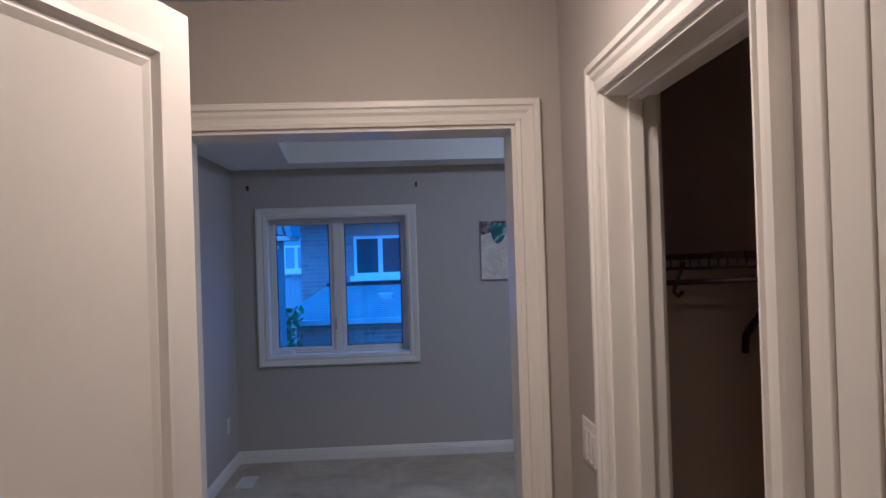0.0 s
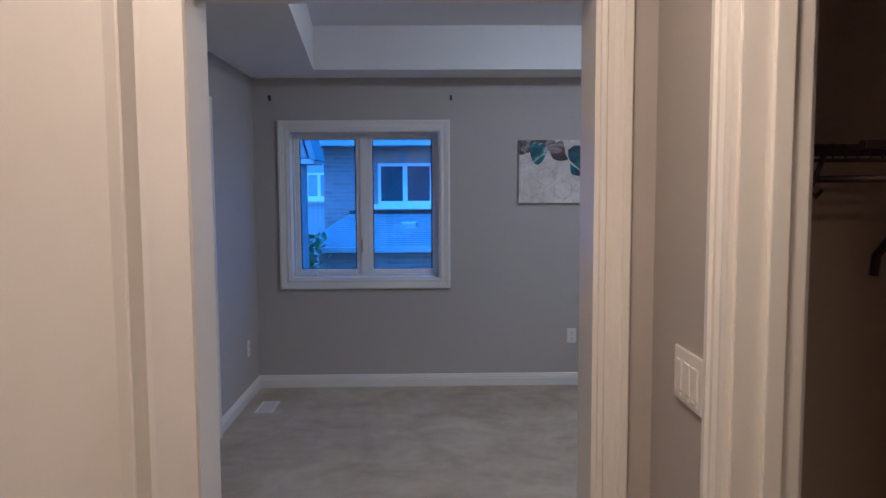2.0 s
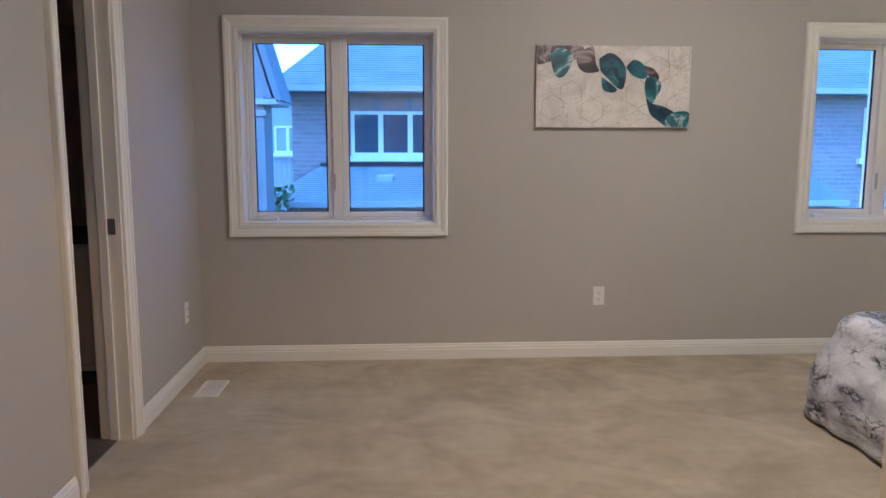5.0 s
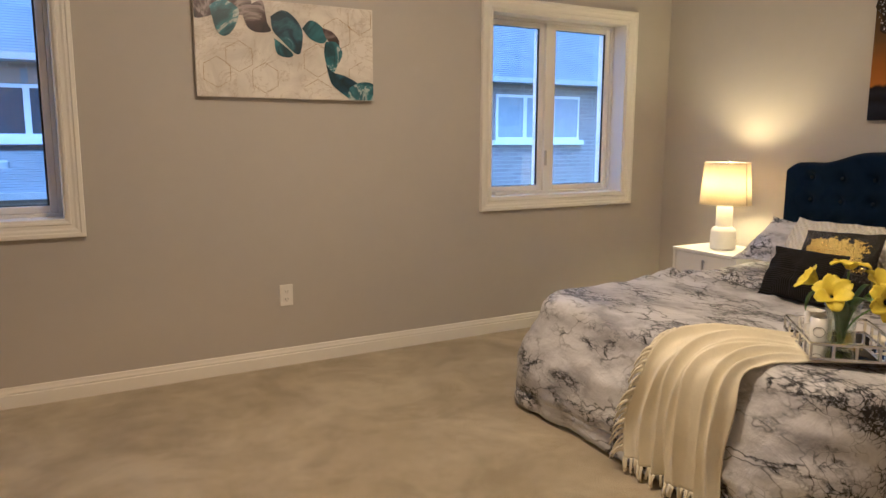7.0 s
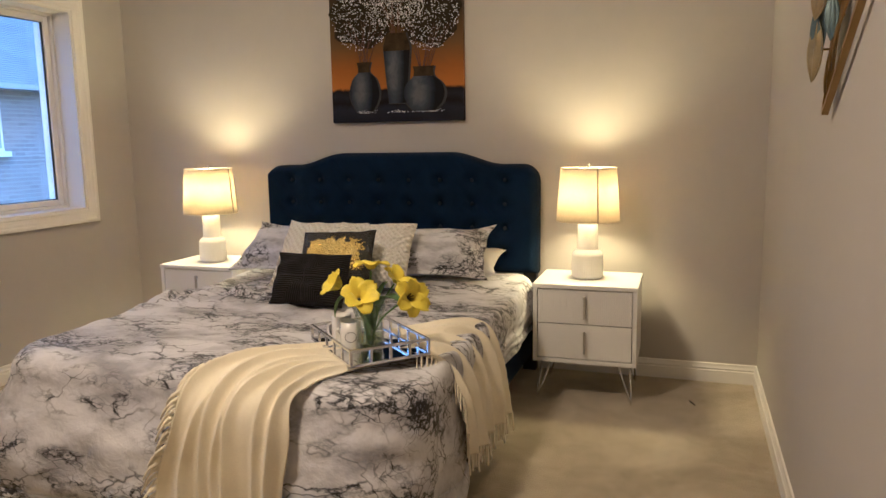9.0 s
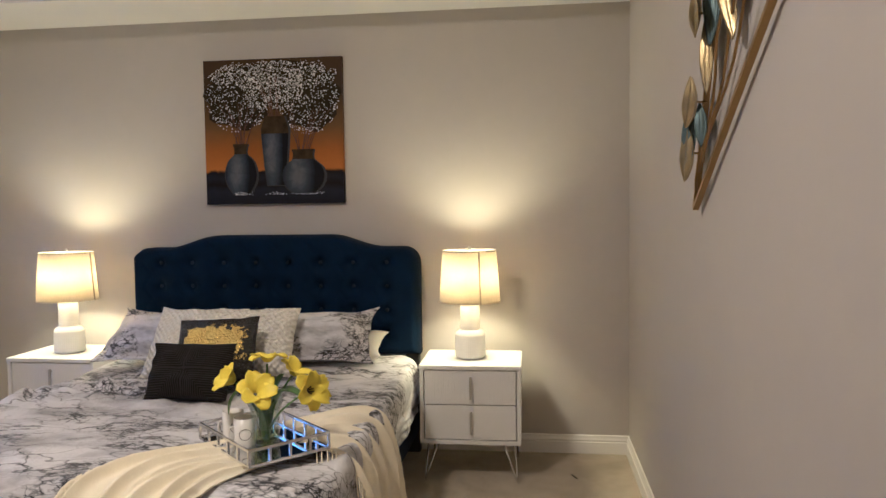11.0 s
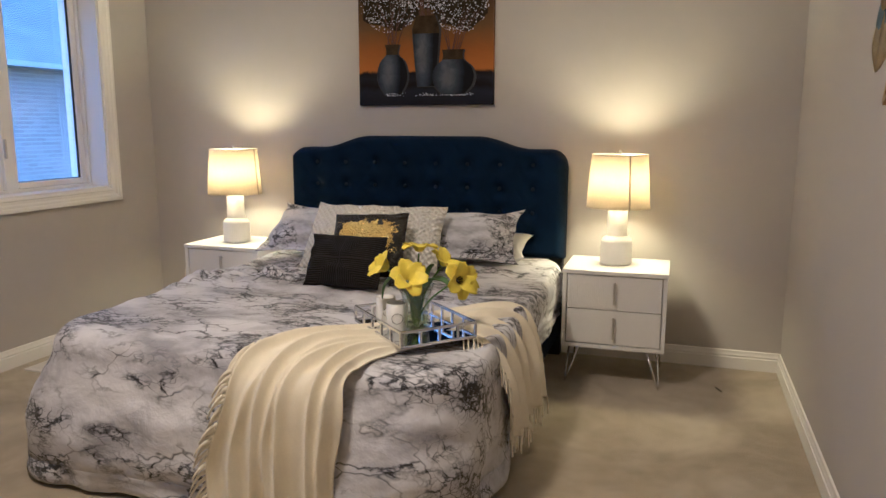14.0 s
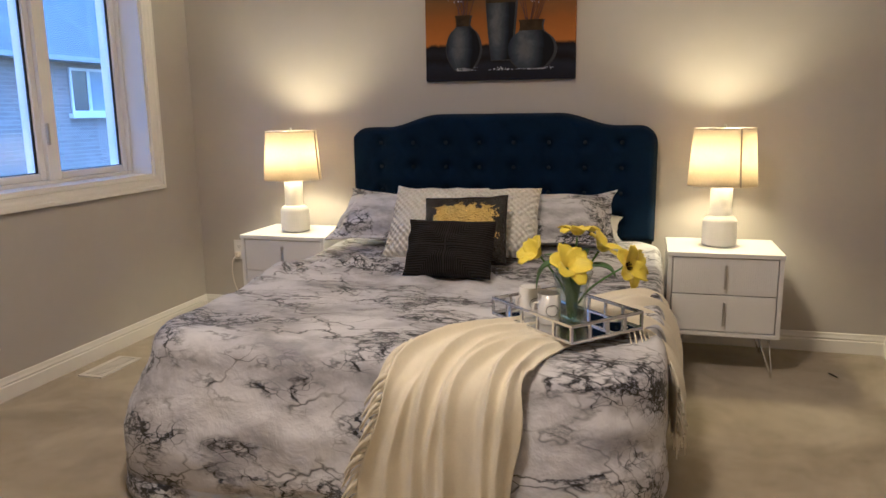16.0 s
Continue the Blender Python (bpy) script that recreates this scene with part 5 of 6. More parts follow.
def side_profile(pairs, cx, z0, height):
    fine = []
    for k in range(len(pairs) - 1):
        p = [pairs[max(0, min(len(pairs) - 1, k + q))] for q in (-1, 0, 1, 2)]
        for f in (0.0, 0.25, 0.5, 0.75):
            fine.append(tuple(0.5 * (2 * b + (c - a) * f + (2 * a - 5 * b + 4 * c - d) * f * f + (3 * b - a - 3 * c + d) * f ** 3) for a, b, c, d in zip(*p)))
    pairs = fine + [pairs[-1]]
    pts = [(cx + r, z0 + height * h) for r, h in pairs]
    return pts + [(cx - r, z) for (r, _), (_, z) in zip(reversed(pairs), reversed(pts))]


def vase_painting():
    t = thing("vase_painting", "square canvas painting of blossom branches in three grey vases", "painting", (E - 0.032, 4.44, 1.333), -90)
    w = 0.386
    part("canvas", boxes((-w, 0.0, 0, w, 0.03, 0.778), bevel=0.002), PAINTED_GROUND, t, "dark orange and brown painted canvas")
    rnd = random.Random(11)
    vases = [(-0.185, 0.055, [(0.045, 0.0), (0.078, 0.2), (0.088, 0.42), (0.07, 0.66), (0.034, 0.8), (0.034, 0.9), (0.042, 1.0)], 0.27),
             (0.012, 0.10, [(0.05, 0.0), (0.062, 0.3), (0.075, 0.75), (0.072, 0.85), (0.056, 0.97), (0.054, 1.0)], 0.37),
             (0.165, 0.055, [(0.06, 0.0), (0.104, 0.2), (0.117, 0.42), (0.10, 0.62), (0.058, 0.78), (0.054, 0.9), (0.060, 1.0)], 0.235)]
    foliage = bmesh.new()
    for cx, cz, rx, rz in ((-0.19, 0.565, 0.185, 0.16), (0.01, 0.635, 0.14, 0.13), (0.205, 0.56, 0.165, 0.17), (0.0, 0.66, 0.33, 0.10)):
        outline(foliage, [(cx + rx * math.cos(a) * (1 + 0.12 * math.sin(7 * a)), cz + rz * math.sin(a) * (1 + 0.1 * math.cos(5 * a))) for a in [2 * math.pi * k / 40 for k in range(40)]], -0.0003 - 0.0002 * cx, 0.0008)
    part("foliage", foliage, PAINTED_FOLIAGE, t)
    for cx, z0, prof, h in vases:
        for _ in range(9):
            a = rnd.uniform(-0.13, 0.13)
            x0 = cx + rnd.uniform(-0.03, 0.03)
            zt = z0 + h
            part("twig", tube(bmesh.new(), [(x0, -0.002, zt - 0.01), (x0 + a * 0.3, -0.002, zt + 0.09), (x0 + a, -0.002, min(0.74, zt + 0.22))], lambda f: 0.0028 * (1 - 0.6 * f), 5), PAINTED_TWIG, t)
    for i, (cx, z0, prof, h) in enumerate(vases):
        part("vase_shadow", outline(bmesh.new(), side_profile([(r * 1.07 + 0.002, f) for r, f in prof], cx + 0.004, z0 - 0.004, h * 1.01), -0.0022 - 0.001 * i, 0.001), BLACKINK, t)
        v = part("vase", outline(bmesh.new(), side_profile(prof, cx, z0, h), -0.003 - 0.001 * i, 0.002), PAINTED_VASE, t, "painted grey vase")
        top = [(r * 1.02, f) for r, f in prof if f > 0.74]
        part("vase_neck", outline(bmesh.new(), side_profile(top, cx, z0, h), -0.0052 - 0.001 * i, 0.001), PAINTED_NECK, v)
    bloom = bmesh.new()
    clouds = [(-0.19, 0.575, 0.18, 0.19), (0.01, 0.635, 0.17, 0.14), (0.20, 0.57, 0.17, 0.20), (0.0, 0.69, 0.36, 0.075)]
    for _ in range(2700):
        cx, cz, rx, rz = rnd.choice(clouds)
        a, r = rnd.uniform(0, 6.283), math.sqrt(rnd.random())
        x, z = cx + rx * r * math.cos(a), cz + rz * r * math.sin(a)
        if not (-w + 0.01 < x < w - 0.01 and z < 0.765):
            continue
        s = rnd.uniform(0.0016, 0.0046)
        b = rnd.uniform(0, 6.283)
        bloom.faces.new([bloom.verts.new((x + s * math.cos(b + k * 1.257) * rnd.uniform(0.6, 1.2), -0.0068 - 0.0006 * rnd.random(), z + s * math.sin(b + k * 1.257) * rnd.uniform(0.6, 1.2))) for k in range(5)])
    for _ in range(160):
        cx = rnd.choice((-0.18, 0.02, 0.18, 0.2))
        x, z = cx + rnd.gauss(0, 0.035), 0.05 + abs(rnd.gauss(0, 0.006))
        s = rnd.uniform(0.0015, 0.0035)
        bloom.faces.new([bloom.verts.new((x + s * math.cos(k * 1.257), -0.0068, z + s * math.sin(k * 1.257))) for k in range(5)])
    tagged(part("blossoms", bloom, PAINTED_BLOOM, t, "dabs of white painted blossom"), kind="stuff")


vase_painting()


# ---- abstract painting on the window wall ----
def abstract_ground():
    m, n, l, b = nodes_of("abstract_marble_ground")
    cloud = noise_out(n, l, 5.0, 5.0, 0.6, distortion=0.8)
    vein = maths(n, l, "ABSOLUTE", maths(n, l, "SUBTRACT", noise_out(n, l, 7.0, 5.0, 0.65, distortion=1.4), 0.5))
    base = ramp(n, l, cloud, [(0.38, (0.58, 0.54, 0.49)), (0.6, (0.74, 0.70, 0.64))])
    l.new(mixed(n, l, ramp(n, l, vein, [(0.0, (0.55, 0.55, 0.55)), (0.02, (0, 0, 0))]), base, (0.42, 0.34, 0.26)), b.inputs["Base Color"])
    b.inputs["Roughness"].default_value = 0.5
    return m


def ink_paint(name, stops, scale):
    m, n, l, b = nodes_of(name)
    l.new(ramp(n, l, noise_out(n, l, scale, 5.0, 0.6, distortion=1.1), stops), b.inputs["Base Color"])
    b.inputs["Roughness"].default_value = 0.35
    return m


def abstract_painting():
    t = thing("abstract_painting", "wide canvas print of teal ink shapes on marble with gold hexagons", "painting", (0.862, N - 0.032, 1.431))
    w, h = 0.937, 0.481
    part("canvas", boxes((0, 0, 0, w, 0.03, h), bevel=0.002), abstract_ground(), t, "cream marble-effect canvas")
    teal = ink_paint("teal_ink", [(0.30, (0.006, 0.015, 0.03)), (0.44, (0.015, 0.07, 0.10)), (0.52, (0.05, 0.19, 0.24)), (0.55, (0.50, 0.56, 0.56)), (0.58, (0.03, 0.11, 0.15)), (0.70, (0.10, 0.28, 0.34))], 4.5)
    plum = ink_paint("plum_ink", [(0.3, (0.014, 0.014, 0.022)), (0.47, (0.07, 0.042, 0.045)), (0.53, (0.34, 0.29, 0.28)), (0.57, (0.06, 0.04, 0.045)), (0.7, (0.15, 0.09, 0.085))], 4.0)
    navy = ink_paint("navy_ink", [(0.3, (0.005, 0.010, 0.022)), (0.5, (0.015, 0.05, 0.085)), (0.66, (0.05, 0.16, 0.21)), (0.8, (0.5, 0.55, 0.56))], 10.0)

    def blob(name, pts, material, y):
        n = len(pts) * 6
        ring = [(p.x * w, (1 - p.y) * h) for p in (spline([*[(a, b, 0) for a, b in pts], (*pts[0], 0)], k / n) for k in range(n))]
        part(name, outline(bmesh.new(), [(min(max(x, 0.001), w - 0.001), min(max(z, 0.001), h - 0.001)) for x, z in ring], y, 0.001), material, t)

    blob("ink_shape", [(0.0, 0.0), (0.10, 0.0), (0.24, 0.0), (0.30, 0.03), (0.25, 0.17), (0.15, 0.14), (0.08, 0.2), (0.0, 0.22)], plum, -0.0004)
    blob("ink_shape", [(0.08, 0.1), (0.15, 0.03), (0.23, 0.12), (0.205, 0.3), (0.155, 0.39), (0.11, 0.33)], teal, -0.0016)
    blob("ink_shape", [(0.245, 0.12), (0.31, 0.04), (0.36, 0.02), (0.38, 0.22), (0.40, 0.31), (0.32, 0.33), (0.27, 0.27)], plum, -0.0016)
    blob("ink_shape", [(0.40, 0.16), (0.46, 0.09), (0.52, 0.13), (0.575, 0.28), (0.565, 0.50), (0.53, 0.52), (0.46, 0.40), (0.41, 0.30)], navy, -0.0020)
    blob("ink_shape", [(0.415, 0.38), (0.45, 0.42), (0.52, 0.53), (0.49, 0.57), (0.43, 0.53)], teal, -0.0028)
    blob("ink_shape", [(0.575, 0.26), (0.62, 0.17), (0.68, 0.21), (0.72, 0.33), (0.69, 0.40), (0.62, 0.36)], teal, -0.0024)
    blob("ink_shape", [(0.69, 0.24), (0.75, 0.27), (0.79, 0.36), (0.78, 0.42), (0.72, 0.36)], plum, -0.0026)
    blob("ink_shape", [(0.71, 0.38), (0.77, 0.38), (0.81, 0.49), (0.78, 0.62), (0.75, 0.72), (0.72, 0.66), (0.70, 0.50)], teal, -0.0030)
    blob("ink_shape", [(0.71, 0.62), (0.75, 0.70), (0.83, 0.74), (0.91, 0.84), (0.87, 0.99), (0.80, 0.92), (0.74, 0.82)], navy, -0.0034)
    blob("ink_shape", [(0.85, 0.86), (0.92, 0.80), (1.0, 0.82), (1.0, 1.0), (0.85, 1.0)], teal, -0.0038)
    for cx, cz, r in ((0.62, 0.20, 0.085), (0.86, 0.42, 0.075), (0.87, 0.12, 0.085), (0.21, 0.20, 0.075), (0.34, 0.10, 0.075), (0.73, 0.34, 0.085), (0.10, 0.12, 0.075), (0.62, 0.02, 0.085)):
        ring = [(cx + r * math.cos(radians(60 * k + 30)), cz + r * math.sin(radians(60 * k + 30))) for k in range(7)]
        for (x0, z0), (x1, z1) in zip(ring, ring[1:]):
            if all(0.004 < v < w - 0.004 for v in (x0, x1)) and all(0.004 < v < h - 0.004 for v in (z0, z1)):
                part("gold_line", tube(bmesh.new(), [(x0, -0.0008, z0), (x1, -0.0008, z1)], 0.0012, 4), GOLDFRAME, t)


abstract_painting()


# ---- metal wall sculpture on the south wall ----
def wall_sculpture():
    t = thing("wall_sculpture", "gold metal wall sculpture of leaves in a slanted open frame", "wall art", (0, S, 0))
    B, L, R, T = (2.43, 1.285), (2.20, 1.84), (1.66, 1.75), (1.43, 2.305)
    for a, b in ((B, L), (B, R), (L, T), (R, T)):
        d = Vector((b[0] - a[0], 0, b[1] - a[1])).normalized()
        u = Vector((-d.z, 0, d.x))
        bm = bmesh.new()
        vs = []
        for p in (a, b):
            q = Vector((p[0], 0, p[1]))
            vs.append([bm.verts.new(q + u * s * 0.006 + Vector((0, y, 0))) for s, y in ((-1, 0.012), (1, 0.012), (1, 0.028), (-1, 0.028))])
        for k in range(4):
            bm.faces.new((vs[0][k], vs[0][(k + 1) % 4], vs[1][(k + 1) % 4], vs[1][k]))
        for v in vs:
            bm.faces.new(v)
        part("frame_bar", bm, GOLDFRAME, t, "flat gold frame bar")

    def at(u, v):
        return (B[0] + (L[0] - B[0]) * u + (R[0] - B[0]) * v, B[1] + (L[1] - B[1]) * u + (R[1] - B[1]) * v)

    rnd = random.Random(5)

    def leaf(u, v, ln, wd, tilt, y, material, label):
        bm = bmesh.new()
        n, m = 24, 16
        g = []
        for i in range(n + 1):
            s = i / n
            half = wd * math.sin(math.pi * s) ** 0.55
            g.append([bm.verts.new((half * (2 * j / m - 1), 0.012 * math.cos(math.pi * (2 * j / m - 1)) * math.sin(math.pi * s) + 0.0046 * math.cos(9 * math.pi * (j / m - 0.5) + 1.5 * s) * math.sin(math.pi * s), ln * (s - 0.5))) for j in range(m + 1)])
        for i in range(n):
            for j in range(m):
                bm.faces.new((g[i][j], g[i + 1][j], g[i + 1][j + 1], g[i][j + 1]))
        bmesh.ops.remove_doubles(bm, verts=bm.verts, dist=0.0001)
        x, z = at(u, v)
        o = part("leaf", bm, material, t, label, True)
        o.matrix_local = pose(x, y, z, 0, tilt, rnd.uniform(-14, 14))
        mod = o.modifiers.new("thickness", "SOLIDIFY")
        mod.thickness = 0.0016
        part("stalk", tube(bmesh.new(), [(x, 0.014, z), (x, y, z)], 0.003, 6), GOLDFRAME, t)

    for u, v, ln, wd, tilt, y, m in ((0.26, 0.02, 0.16, 0.052, -8, 0.065, GOLD), (0.36, 0.00, 0.17, 0.045, -4, 0.062, TEALMETAL), (0.50, 0.02, 0.14, 0.045, -16, 0.07, GOLD), (0.30, 0.12, 0.12, 0.022, 6, 0.045, TEALMETAL),
                                     (0.62, 0.10, 0.20, 0.028, 4, 0.045, GOLD), (0.86, 0.10, 0.24, 0.045, 4, 0.05, TEALMETAL), (0.80, 0.10, 0.12, 0.060, -20, 0.08, GOLD),
                                     (0.88, 0.30, 0.34, 0.055, 16, 0.06, TEALMETAL), (0.6, 0.34, 0.24, 0.035, 24, 0.045, GOLD), (0.96, 0.52, 0.30, 0.05, 30, 0.07, GOLD), (0.8, 0.62, 0.30, 0.05, 42, 0.06, TEALMETAL), (0.62, 0.78, 0.28, 0.05, 50, 0.07, GOLD)):
        leaf(u, v, ln, wd, tilt, y, m, "hammered gold leaf" if m is GOLD else "teal enamelled leaf")
    for k, (a, b, c) in enumerate((((0.05, 0.05), (0.5, 0.22), (0.95, 0.2)), ((0.1, 0.1), (0.4, 0.42), (0.9, 0.6)), ((0.1, 0.15), (0.3, 0.6), (0.7, 0.9)))):
        pts = []
        for i in range(15):
            u, v, _ = spline([(*a, 0), (*b, 0), (*c, 0)], i / 14)
            x, z = at(u, v)
            pts.append((x, 0.030 + 0.006 * math.sin(i), z))
        part("stem", tube(bmesh.new(), pts, 0.004, 6), GOLDFRAME, t, "curved gold stem", True)


wall_sculpture()

# ---- tray with vase and mugs ----
F, RC, LC = Vector((2.22, 3.866, 0)), Vector((2.419, 3.679, 0)), Vector((2.488, 4.135, 0))
TRAY_BASE = 0.547
tray_turn = math.degrees(math.atan2(RC.y - F.y, RC.x - F.x))
A, B = (RC - F).length, (LC - F).length
tray = thing("mirror_tray", "silver openwork tray with a mirrored base, on the throw", "tray", (F.x, F.y, TRAY_BASE), tray_turn)
part("mirror_base", boxes((0.004, 0.004, 0, A - 0.004, B - 0.004, 0.006)), MIRROR, tray, "mirrored base")
for z in (0.003, 0.050):
    for a in ((0, 0, A, 0.008), (0, B - 0.008, A, B), (0, 0.008, 0.008, B - 0.008), (A - 0.008, 0.008, A, B - 0.008)):
        part("rail", boxes((a[0], a[1], z - 0.002, a[2], a[3], z + 0.007), bevel=0.0015), CHROME, tray)
for n, ln, horiz in ((5, A, True), (6, B, False)):
    for k in range(n):
        c = 0.004 + (ln - 0.008) * k / (n - 1)
        if not horiz and k in (0, n - 1):
            continue
        for o in (0.0, (B if horiz else A) - 0.008):
            r = (c - 0.004, o + 0.0005, c + 0.004, o + 0.0075) if horiz else (o + 0.0005, c - 0.004, o + 0.0075, c + 0.004)
            part("post", boxes((r[0], r[1], 0.009, r[2], r[3], 0.049)), CHROME, tray)

TOP = TRAY_BASE + 0.006
VX, VY = 2.41, 3.885
vase = thing("flower_vase", "clear glass vase of yellow tulips standing in the tray", "vase", (VX, VY, TOP + 0.001))
bm, r1 = lathe([(0.036, 0.0), (0.042, 0.004), (0.045, 0.03), (0.042, 0.065), (0.047, 0.115), (0.060, 0.16)], 40)
bm, r2 = lathe([(0.034, 0.010), (0.042, 0.03), (0.039, 0.065), (0.044, 0.115), (0.0575, 0.16)], 40, bm)
cap(bm, r1[0], True)
cap(bm, r2[0])
for k in range(40):
    bm.faces.new((r1[-1][k], r1[-1][(k + 1) % 40], r2[-1][(k + 1) % 40], r2[-1][k]))
g = part("glass", bm, VASEGLASS, vase, "clear flared glass", True)
bm, r = lathe([(0.030, 0.0105), (0.0392, 0.03), (0.037, 0.048)], 32)
cap(bm, r[0], True)
cap(bm, r[-1])
part("water", bm, WATER, vase, "shallow yellowish water", True)


def tulip(parent, head, lean, size, seed, openness, stamens):
    rnd = random.Random(seed)
    hx, hy, hz = head
    foot = Vector((rnd.uniform(-0.012, 0.012), rnd.uniform(-0.012, 0.012), 0.016))
    mid = Vector((hx * 0.35, hy * 0.35, hz * 0.6))
    fl = part("stem", tube(bmesh.new(), [tuple(spline([tuple(foot), tuple(mid), (hx, hy, hz)], k / 12)) for k in range(13)], 0.0032, 6), STEM, parent, "", True)
    frame_m = pose(hx, hy, hz) @ pose(0, 0, 0, lean[0], lean[1], rnd.uniform(0, 60))
    for k in range(6):
        bm = bmesh.new()
        n, m = 10, 6
        op = openness * rnd.uniform(0.8, 1.2) + (0.1 if k % 2 else -0.05)
        long = size * rnd.uniform(0.92, 1.1)
        gg = []
        r, z, steep = size * 0.05, 0.0, radians(12)
        for i in range(n + 1):
            s = i / n
            half = size * 0.40 * math.sin(math.pi * min(1.0, 0.07 + 0.86 * s)) ** 0.62
            steep = radians(14) + op * radians(82) * s ** 0.8
            r += long / n * math.sin(steep)
            z += long / n * math.cos(steep)
            row = []
            for j in range(m + 1):
                v = 2 * j / m - 1
                cup = half * 0.30 * v * v * (1 - 0.4 * s)
                ruffle = 0.07 * size * wob(v * 1.7 + k, s * 2.2, seed + k, 1.5) * s
                row.append(bm.verts.new((r - cup * math.cos(steep) + ruffle, half * v, z + cup * math.sin(steep) + ruffle)))
            gg.append(row)
        for i in range(n):
            for j in range(m):
                bm.faces.new((gg[i][j], gg[i + 1][j], gg[i + 1][j + 1], gg[i][j + 1]))
        o = part("petal", bm, YELLOW, fl, "", True)
        o.matrix_local = frame_m @ pose(0, 0, 0, 0, 0, 60 * k)
        mod = o.modifiers.new("thickness", "SOLIDIFY")
        mod.thickness = 0.0012
    if not stamens:
        return
    bm = bmesh.new()
    for k in range(6):
        a = k * 1.047
        tube(bm, [(0.003 * math.cos(a), 0.003 * math.sin(a), 0.0), (0.011 * math.cos(a), 0.011 * math.sin(a), 0.024)], 0.0018, 5)
    o = part("stamen", bm, STAMEN, fl, "dark stamens")
    o.matrix_local = frame_m


for i, (head, lean, size, op) in enumerate((((-0.005, -0.012, 0.262), (4, 6), 0.066, 1.25), ((0.0, 0.095, 0.200), (-50, -22), 0.062, 0.7), ((-0.045, 0.015, 0.172), (-6, -48), 0.072, 0.9),
                                           ((-0.03, -0.145, 0.185), (28, -70), 0.070, 1.0), ((0.05, -0.07, 0.212), (26, -24), 0.064, 1.0))):
    tulip(vase, head, lean, size, i + 3, op, i == 3)


def tulip_leaf(parent, points, width):
    bm = bmesh.new()
    n, m = 16, 4
    gg = []
    for i in range(n + 1):
        s = i / n
        p = spline(points, s)
        d = (spline(points, s + 0.03) - spline(points, s - 0.03)).normalized()
        side = d.cross(Vector((0, 0, 1)))
        side = side.normalized() if side.length > 0.05 else Vector((0, 1, 0))
        up = side.cross(d)
        half = width * math.sin(math.pi * (0.12 + 0.88 * s)) ** 0.8 if s < 1 else 0.0005
        gg.append([bm.verts.new(p + side * half * v + up * half * 0.45 * v * v) for v in (-1, -0.5, 0, 0.5, 1)])
    for i in range(n):
        for j in range(m):
            bm.faces.new((gg[i][j], gg[i + 1][j], gg[i + 1][j + 1], gg[i][j + 1]))
    o = part("leaf", bm, LEAF, parent, "dark green tulip leaf", True)
    mod = o.modifiers.new("thickness", "SOLIDIFY")
    mod.thickness = 0.001


for pts, wd in (([(0, 0, 0.02), (-0.012, 0.012, 0.10), (-0.035, 0.05, 0.18), (-0.045, 0.085, 0.165), (-0.048, 0.10, 0.11)], 0.026),
                ([(0, 0, 0.02), (0.012, -0.012, 0.10), (0.0, -0.05, 0.17), (-0.01, -0.10, 0.175), (-0.012, -0.125, 0.15)], 0.026),
                ([(0, 0, 0.02), (-0.015, -0.005, 0.11), (-0.045, -0.02, 0.16), (-0.08, -0.02, 0.15)], 0.022),
                ([(0, 0, 0.02), (0.015, 0.012, 0.12), (0.03, 0.05, 0.19), (0.03, 0.09, 0.20)], 0.015),
                ([(0, 0, 0.02), (0.02, -0.008, 0.12), (0.05, -0.03, 0.20), (0.07, -0.04, 0.215)], 0.015)):
    tulip_leaf(vase, pts, wd)


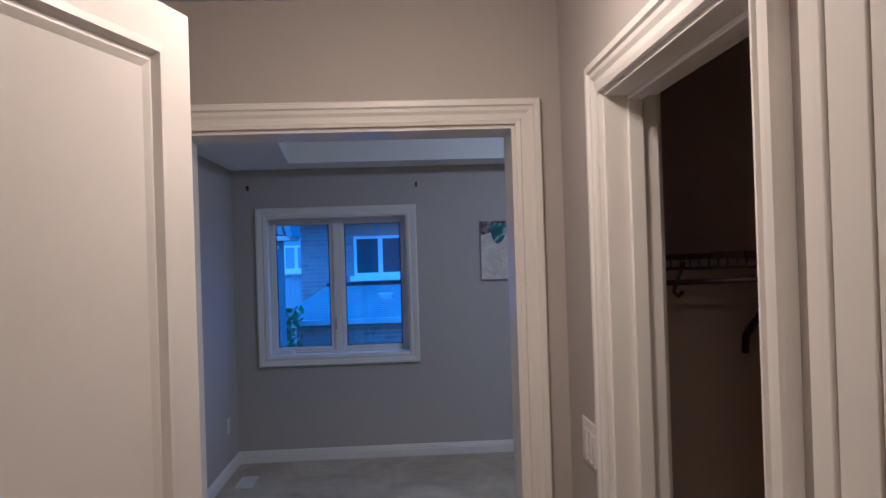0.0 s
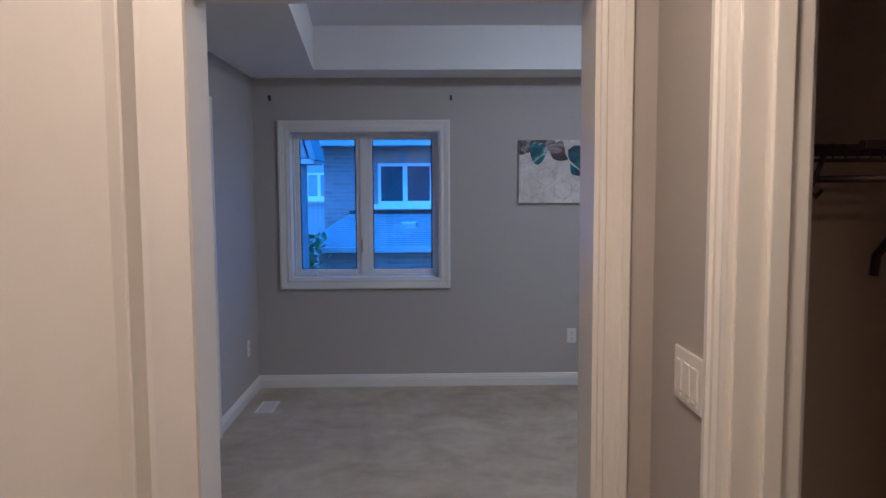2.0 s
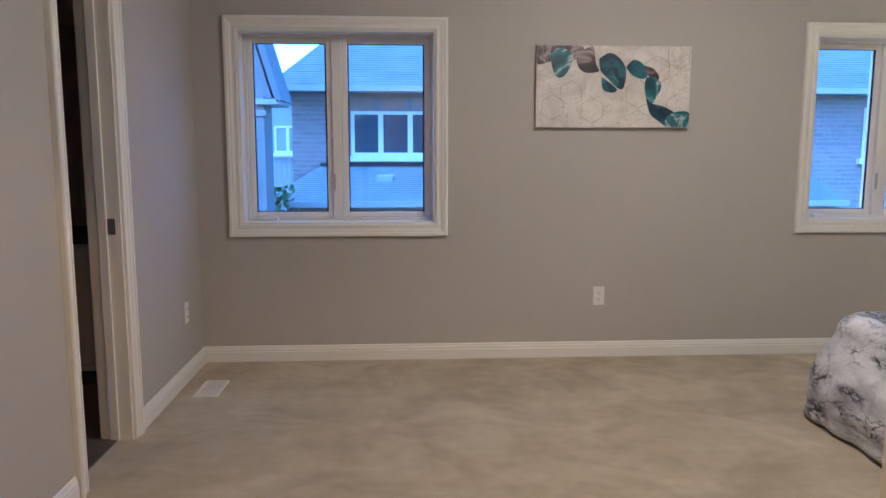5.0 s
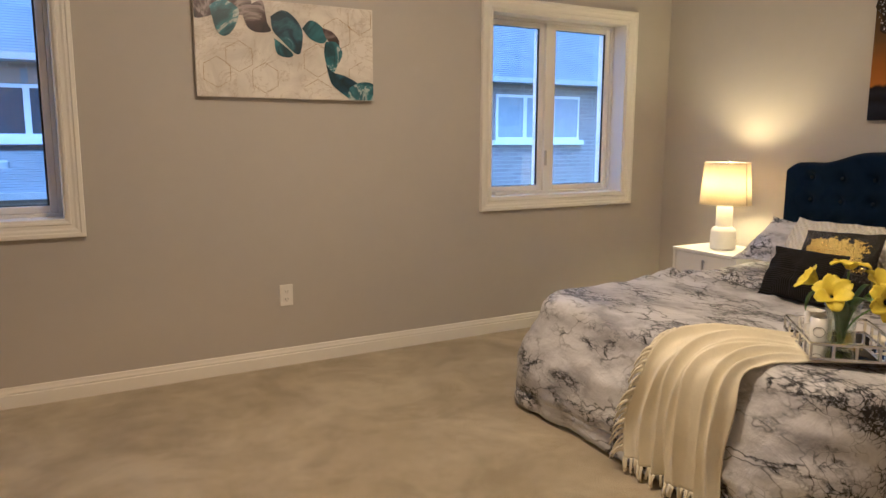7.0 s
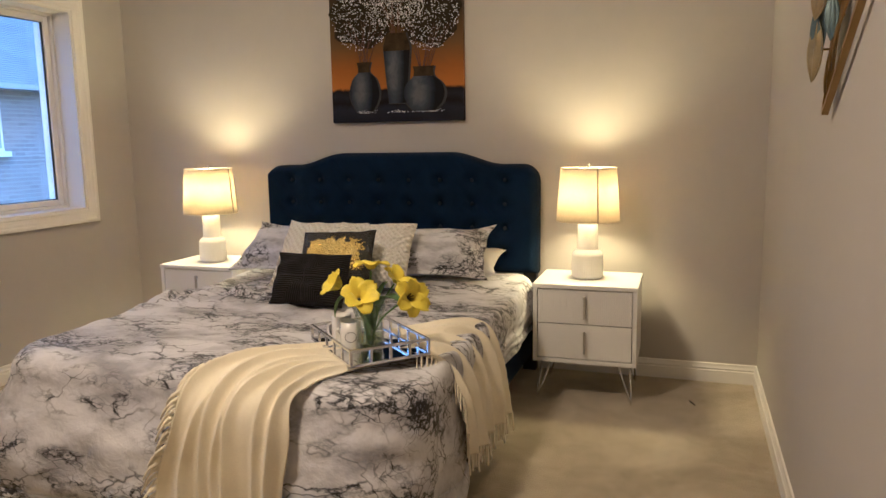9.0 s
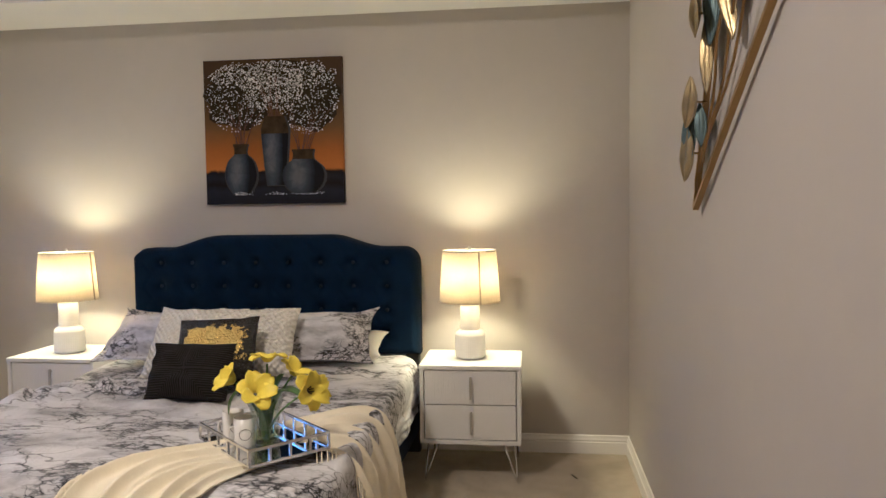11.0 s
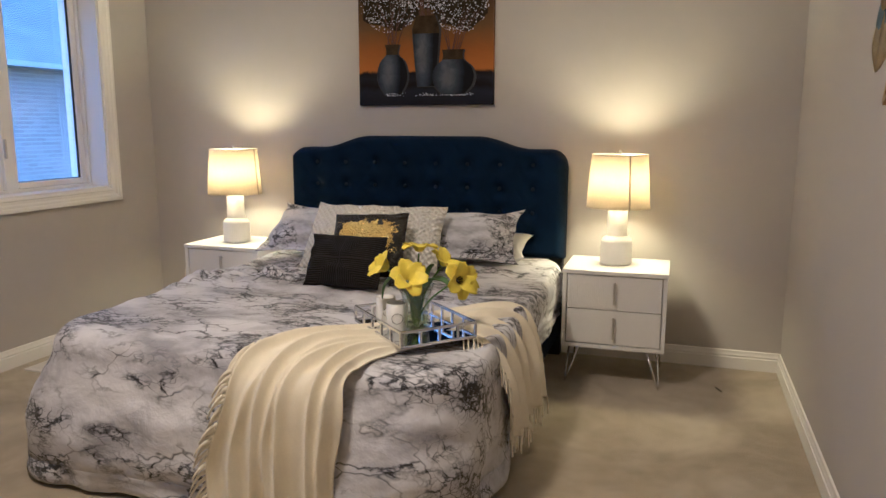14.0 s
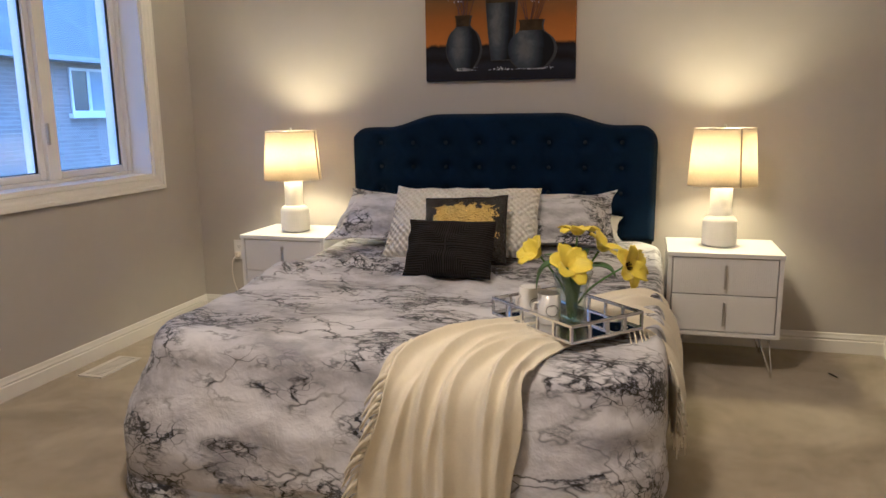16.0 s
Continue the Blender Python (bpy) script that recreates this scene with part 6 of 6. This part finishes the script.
def mug(x, y, turn, label):
    t = thing("mug", label, "mug", (x, y, TOP + 0.001), turn, "mugs on the tray")
    bm, a = lathe([(0.027, 0.0), (0.032, 0.003), (0.034, 0.02), (0.034, 0.092)], 32)
    bm, b = lathe([(0.031, 0.006), (0.0315, 0.092)], 32, bm)
    cap(bm, a[0], True)
    cap(bm, b[0])
    for k in range(32):
        bm.faces.new((a[-1][k], a[-1][(k + 1) % 32], b[-1][(k + 1) % 32], b[-1][k]))
    part("body", bm, CERAMIC, t, "white ceramic body", True)
    ring = [(-0.0347 * math.cos(0.55 * math.cos(k * 0.314)), 0.0350 * math.sin(0.55 * math.cos(k * 0.314)), 0.045 + 0.017 * math.sin(k * 0.314)) for k in range(21)]
    part("printed_ring", tube(bmesh.new(), ring, 0.0008, 5), BLACKINK, t, "thin black printed ring")
    part("handle", tube(bmesh.new(), [(0.0, 0.033, 0.066), (0, 0.047, 0.062), (0, 0.049, 0.042), (0, 0.043, 0.024), (0, 0.033, 0.020)], 0.004, 8), CERAMIC, t, "", True)


mug(2.475, 4.02, 40, "small white mug with a black ring print, in the tray")
mug(2.405, 3.952, 25, "small white mug with a black ring print, beside the vase")

# ---- added fill lights under the ceilings ----
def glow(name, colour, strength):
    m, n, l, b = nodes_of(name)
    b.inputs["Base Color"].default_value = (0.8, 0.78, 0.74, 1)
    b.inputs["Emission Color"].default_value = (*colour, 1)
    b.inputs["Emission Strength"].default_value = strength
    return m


def fill_light(x, y, z, radius, drop, colour, strength):
    t = thing("fill_light", "added fill light, unseen, shaped as a flush ceiling dome", "ceiling light", (x, y, z), group="ceiling lights")
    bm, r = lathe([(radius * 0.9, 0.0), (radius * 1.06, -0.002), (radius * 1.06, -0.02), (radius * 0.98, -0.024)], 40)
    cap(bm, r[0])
    part("rim", bm, STEEL, t, "steel rim of the added fill light", True)
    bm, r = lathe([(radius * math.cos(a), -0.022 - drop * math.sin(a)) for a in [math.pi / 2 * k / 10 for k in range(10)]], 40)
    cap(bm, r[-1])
    part("dome", bm, glow("fill_light_glow", colour, strength), t, "glowing dome of the added fill light", True)


# unseen domes added to brighten the bedroom, passage and outer hall
fill_light(1.4, 4.3, TRAY_Z, 0.17, 0.08, SOFT, 30)
fill_light(0.24, 1.50, HC, 0.12, 0.06, PASSAGE, 32)
fill_light(0.0, -0.55, HC, 0.14, 0.07, PASSAGE, 24)
